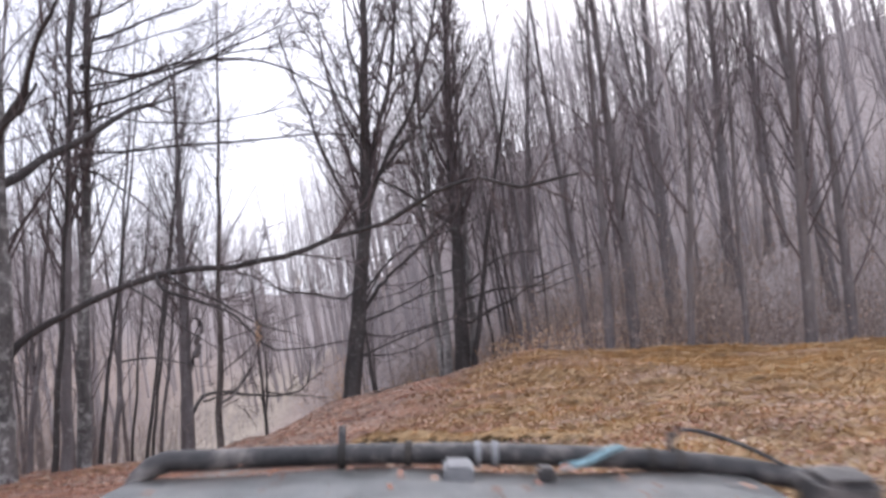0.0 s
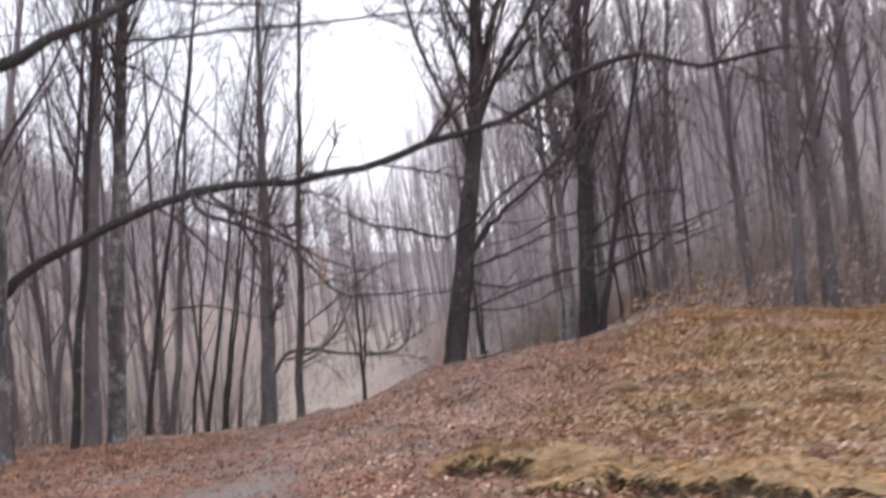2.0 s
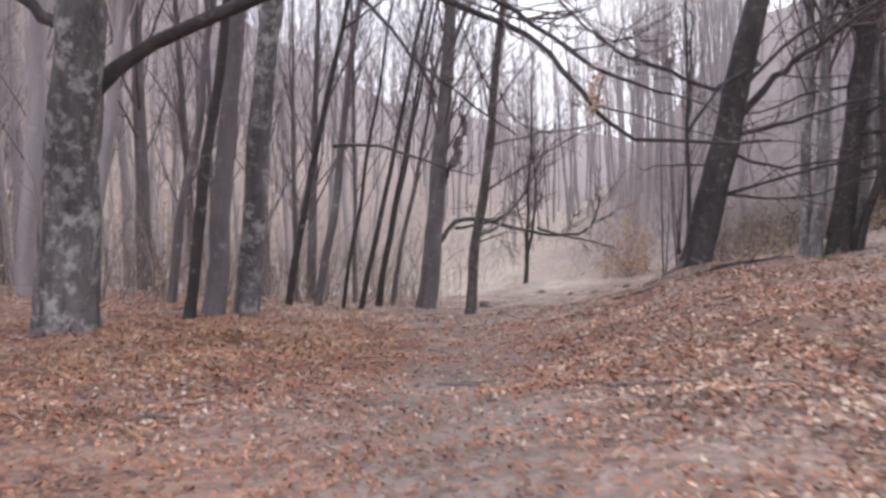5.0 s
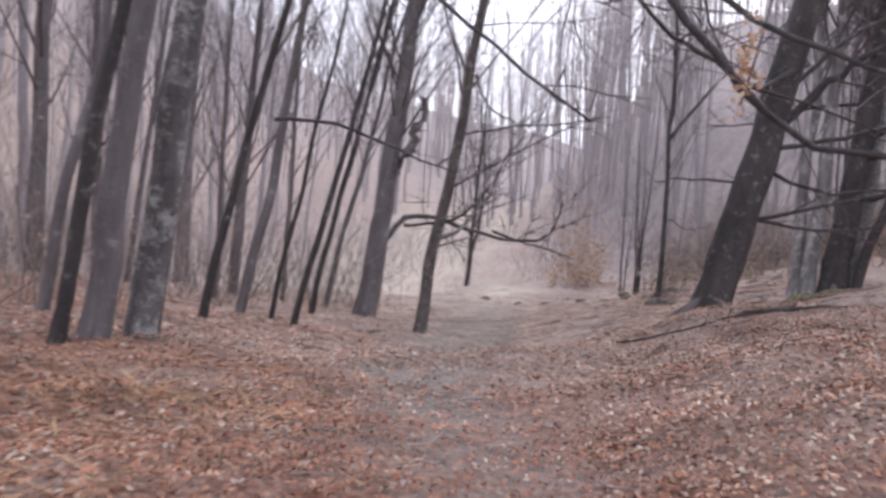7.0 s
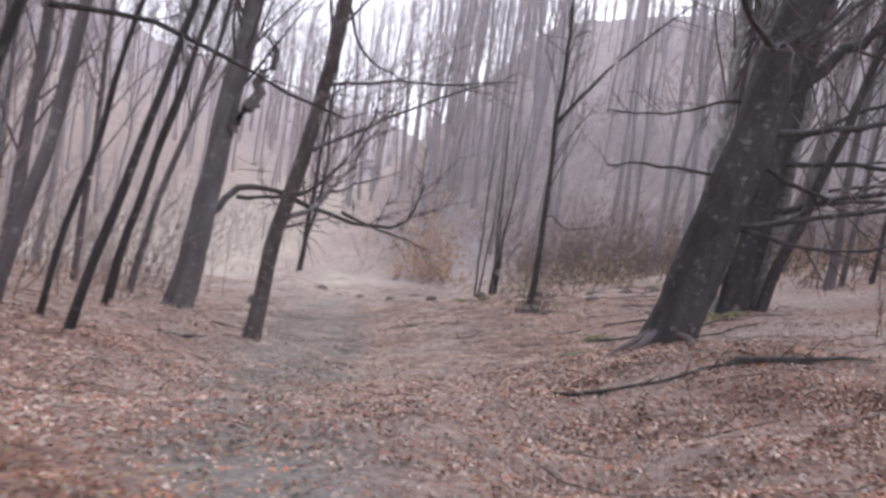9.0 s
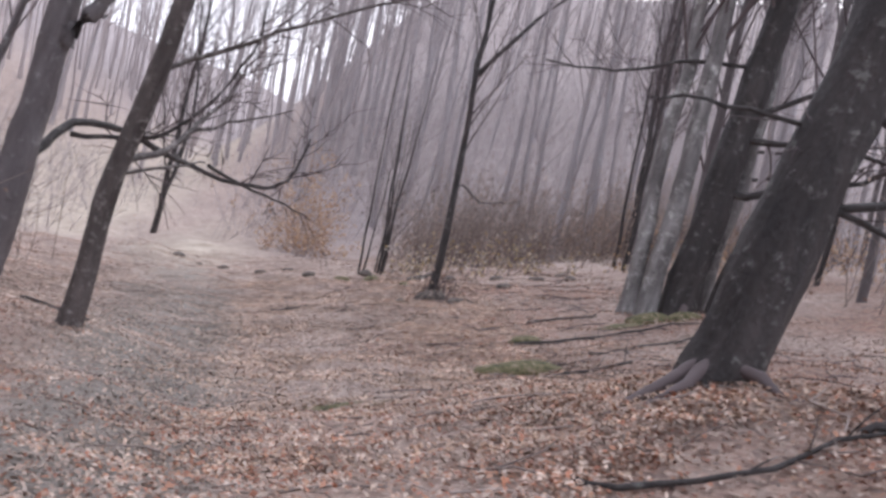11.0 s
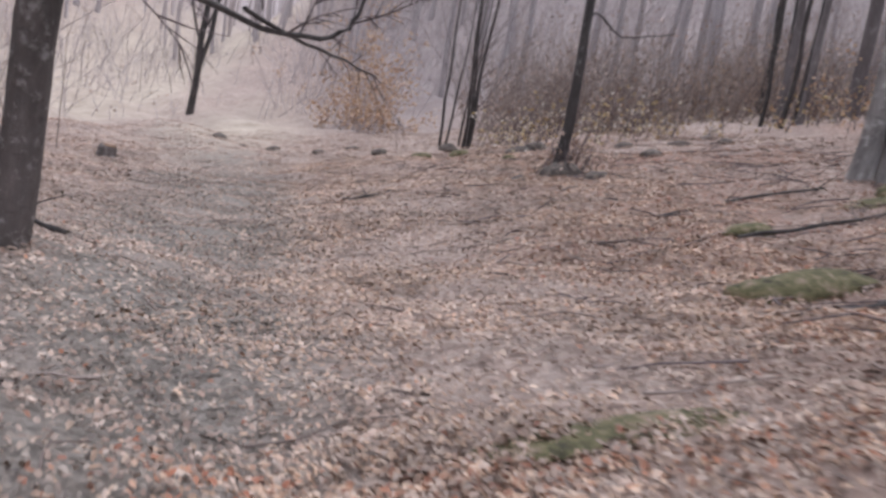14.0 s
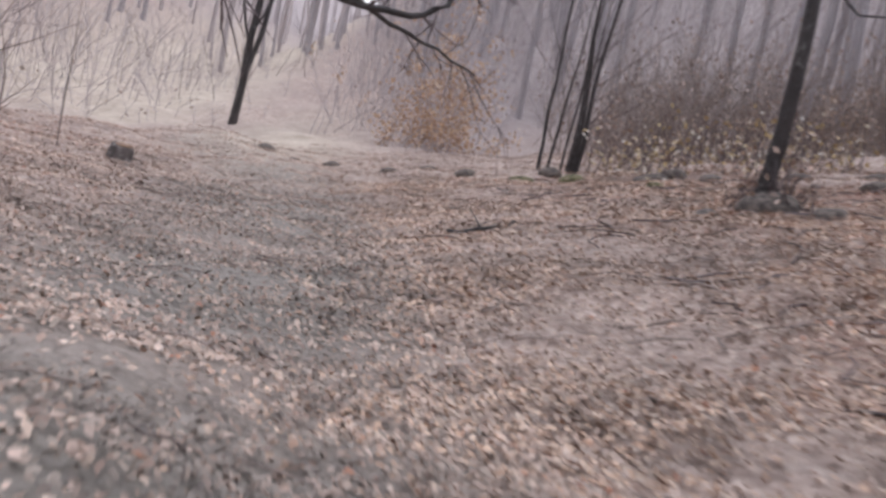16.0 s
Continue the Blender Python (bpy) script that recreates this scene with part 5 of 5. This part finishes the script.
# ---- the off-road car at the start, from whose seat the way is seen; its bonnet lies below the eye ----
paint = plain("dull_green_grey_paint", [(0.32, (0.28, 0.29, 0.285)), (0.5, (0.42, 0.43, 0.425)), (0.66, (0.54, 0.535, 0.52))], 11, 0.3, 0.25)
black_steel = plain("black_painted_steel", [(0.34, (0.02, 0.02, 0.022)), (0.5, (0.055, 0.05, 0.05)), (0.64, (0.22, 0.195, 0.18))], 14, 0.5, 0.4)
rubber = plain("muddy_rubber", [(0.35, (0.025, 0.024, 0.023)), (0.7, (0.09, 0.075, 0.065))], 9, 0.9, 0.4)
bare_metal = plain("dull_bare_metal", [(0.3, (0.17, 0.17, 0.175)), (0.7, (0.32, 0.32, 0.33))], 20, 0.4, 0.1)
blue_cord = plain("pale_blue_cord", [(0.3, (0.25, 0.45, 0.52)), (0.7, (0.42, 0.60, 0.65))], 60, 0.6, 0.3)
lamp_glass = plain("clear_lamp_lens", [(0.3, (0.45, 0.46, 0.47)), (0.7, (0.6, 0.6, 0.6))], 30, 0.12, 0.1)

car = new("off_road_car")
car.matrix_world = heading(0, 0, 0, 0, 4.5, -3.0) @ pose(0, 0, 0, -90)
tagged(car, "open grey-green off-road car with a black tube over its bonnet", "car")
to_car = car.matrix_world.inverted()


def bm_part(name, bm, mat, parent, label="", bevel=0.0):
    if bevel:
        bmesh.ops.bevel(bm, geom=bm.edges[:], offset=bevel, segments=2, affect="EDGES", clamp_overlap=True)
    me = bpy.data.meshes.new(name)
    bm.to_mesh(me)
    bm.free()
    me.materials.append(mat)
    ob = new(name, me)
    ob.parent = parent
    if label:
        ob["label"] = label
    return ob


def box(x0, x1, y0, y1, z0, z1):
    bm = bmesh.new()
    bmesh.ops.create_cube(bm, size=1.0)
    for q in bm.verts:
        q.co = Vector(((x0 + x1) / 2 + q.co.x * (x1 - x0), (y0 + y1) / 2 + q.co.y * (y1 - y0), (z0 + z1) / 2 + q.co.z * (z1 - z0)))
    return bm


def panel(width0, width1, y0, y1, z, crown, thick, nx=14, ny=8):
    """A bonnet sheet: narrower towards the front, domed across, turned down along its edges."""
    bm = bmesh.new()
    grid = []
    for j in range(ny + 1):
        t = j / ny
        half = width0 + (width1 - width0) * t
        row = []
        for i in range(nx + 1):
            u = 2 * i / nx - 1
            edge = max(abs(u) - 0.86, 0) / 0.14
            nose = max(t - 0.9, 0) / 0.1
            row.append(bm.verts.new((half * u, y0 + (y1 - y0) * t, z + crown * (1 - u * u) - 0.05 * edge * edge - 0.006 * nose * nose + 0.006 * math.sin(7 * u + 3 * t))))
        grid.append(row)
    for j in range(ny):
        for i in range(nx):
            bm.faces.new((grid[j][i], grid[j][i + 1], grid[j + 1][i + 1], grid[j + 1][i]))
    bmesh.ops.solidify(bm, geom=bm.faces[:], thickness=thick)
    return bm


hood = bm_part("hood", panel(0.66, 0.61, 0.62, 1.605, -0.392, 0.018, 0.012), paint, car, "dull grey-green bonnet wet with rain")
hood.data.polygons.foreach_set("use_smooth", [True] * len(hood.data.polygons))
bm_part("hood_latch", box(0.0, 0.05, 1.50, 1.58, -0.385, -0.352), bare_metal, hood, "bent metal latch", 0.006)
bm_part("washer_nozzle", box(0.155, 0.185, 1.53, 1.56, -0.385, -0.36), black_steel, hood, "", 0.005)
bm_part("cowl", box(-0.70, 0.70, 0.42, 0.64, -0.56, -0.42), paint, car, "", 0.02)
bm_part("body_tub", box(-0.72, 0.72, -1.25, 0.44, -0.98, -0.60), paint, car, "", 0.03)
bm_part("grille", box(-0.50, 0.50, 1.585, 1.625, -0.86, -0.46), black_steel, car, "", 0.01)
bm_part("bumper", box(-0.74, 0.74, 1.66, 1.78, -1.02, -0.88), black_steel, car, "black steel bumper", 0.02)
bm_part("chassis", box(-0.36, 0.36, -1.1, 1.66, -1.08, -0.97), black_steel, car, "", 0.01)
for side in (-1, 1):
    a, b = sorted((side * 0.60, side * 0.78))
    bm_part("fender", box(a, b, 0.66, 1.58, -0.66, -0.48), paint, car, "", 0.035)

v, f = [], []
tube(v, f, smooth_line([Vector(p) for p in ((-0.60, 1.40, -0.62), (-0.545, 1.55, -0.46), (-0.50, 1.60, -0.375), (-0.40, 1.615, -0.366), (-0.217, 1.62, -0.359), (0, 1.62, -0.355), (0.209, 1.62, -0.359), (0.403, 1.62, -0.369), (0.57, 1.60, -0.387), (0.66, 1.55, -0.42), (0.70, 1.40, -0.62))]), [0.019] * 31, 12)
bar = part("bonnet_tube", v, f, black_steel, car, "black steel tube with worn paint")
for x in (-0.175, -0.06, 0.06, 0.09, 0.36, 0.41):
    z = -0.355 - 0.09 * x * x
    v, f = [], []
    tube(v, f, [(x - 0.006, 1.62, z), (x + 0.006, 1.62, z)], [0.0225, 0.0225], 12)
    part("strap", v, f, bare_metal if x in (0.06, 0.09) else rubber, bar)
for x in (-0.175, 0.395):
    z = -0.355 - 0.09 * x * x
    v, f = [], []
    tube(v, f, [(x, 1.62, z + 0.012), (x, 1.622, z + 0.05)], [0.007, 0.006], 6)
    part("peg", v, f, black_steel, bar)
for k, lift in enumerate((0.0, 0.006)):
    v, f = [], []
    tube(v, f, smooth_line([Vector((0.20, 1.585, -0.376 + lift)), Vector((0.25, 1.59, -0.364 + lift)), Vector((0.29, 1.60, -0.346 + lift)), Vector((0.31, 1.61, -0.342))]), [0.0035] * 10, 6)
    part("cord", v, f, blue_cord, bar, "pale blue cord tied round the tube")
v, f = [], []
tube(v, f, smooth_line([Vector(p) for p in ((0.40, 1.62, -0.33), (0.41, 1.62, -0.315), (0.45, 1.62, -0.318), (0.52, 1.61, -0.34), (0.59, 1.59, -0.375), (0.62, 1.57, -0.40))]), [0.004] * 16, 6)
part("loose_wire", v, f, black_steel, bar, "loose black wire")
marker = bm_part("marker_lamp", box(0.58, 0.68, 1.42, 1.54, -0.42, -0.355), black_steel, car, "boxy lamp on the wing", 0.012)
bm_part("lens", box(0.595, 0.665, 1.536, 1.546, -0.41, -0.365), lamp_glass, marker)

for x, y in ((-0.64, 1.12), (0.64, 1.12), (-0.64, -0.72), (0.64, -0.72)):
    spot = car.matrix_world @ Vector((x, y, -1.2))
    low = (to_car @ Vector((spot.x, spot.y, height(spot.x, spot.y)))).z
    v, f = [], []
    profile_r = [(-0.10, 0.24), (-0.105, 0.33), (-0.085, 0.362), (0.0, 0.372), (0.085, 0.362), (0.105, 0.33), (0.10, 0.24)]
    wheel = new("wheel")
    wheel.parent = car
    wheel.location = (x, y, low + 0.362)
    bm = bmesh.new()
    rings = [[bm.verts.new((w0, r0 * math.cos(2 * math.pi * k / 28), r0 * math.sin(2 * math.pi * k / 28))) for k in range(28)] for w0, r0 in profile_r]
    for a, b in zip(rings, rings[1:] + rings[:1]):
        for k in range(28):
            bm.faces.new((a[k], a[(k + 1) % 28], b[(k + 1) % 28], b[k]))
    bm_part("tyre", bm, rubber, wheel, "muddy black tyre")
    bm = bmesh.new()
    bmesh.ops.create_cone(bm, cap_ends=True, segments=24, radius1=0.235, radius2=0.235, depth=0.15, matrix=Matrix.Rotation(radians(90), 4, "Y"))
    bm_part("rim", bm, bare_metal, wheel, "", 0.012)

# wet scraps of leaf that the rain has stuck to the bonnet
r = np.random.default_rng(21)
count = 150
px, py = r.uniform(-0.58, 0.58, count), r.uniform(0.75, 1.585, count)
pz = -0.392 + 0.018 * (1 - (px / 0.62) ** 2) - 0.05 * (np.clip(np.abs(px / 0.62) - 0.86, 0, 1) / 0.14) ** 2 + 0.012
ang, ln = r.uniform(0, 6.28, count), r.uniform(0.004, 0.016, count)
mid = np.stack([px, py, pz], 1)
along = np.stack([np.cos(ang), np.sin(ang), r.normal(0, 0.15, count)], 1) * ln[:, None]
across = np.stack([-np.sin(ang), np.cos(ang), r.normal(0, 0.15, count)], 1) * (0.55 * ln)[:, None]
scraps = quads("leaf_scraps", np.stack([mid - along, mid + across, mid + along, mid - across], 1), leaf_mat)
scraps.matrix_world = car.matrix_world
tagged(scraps, "wet scraps of brown leaf stuck to the bonnet", "leaves", kind="stuff")
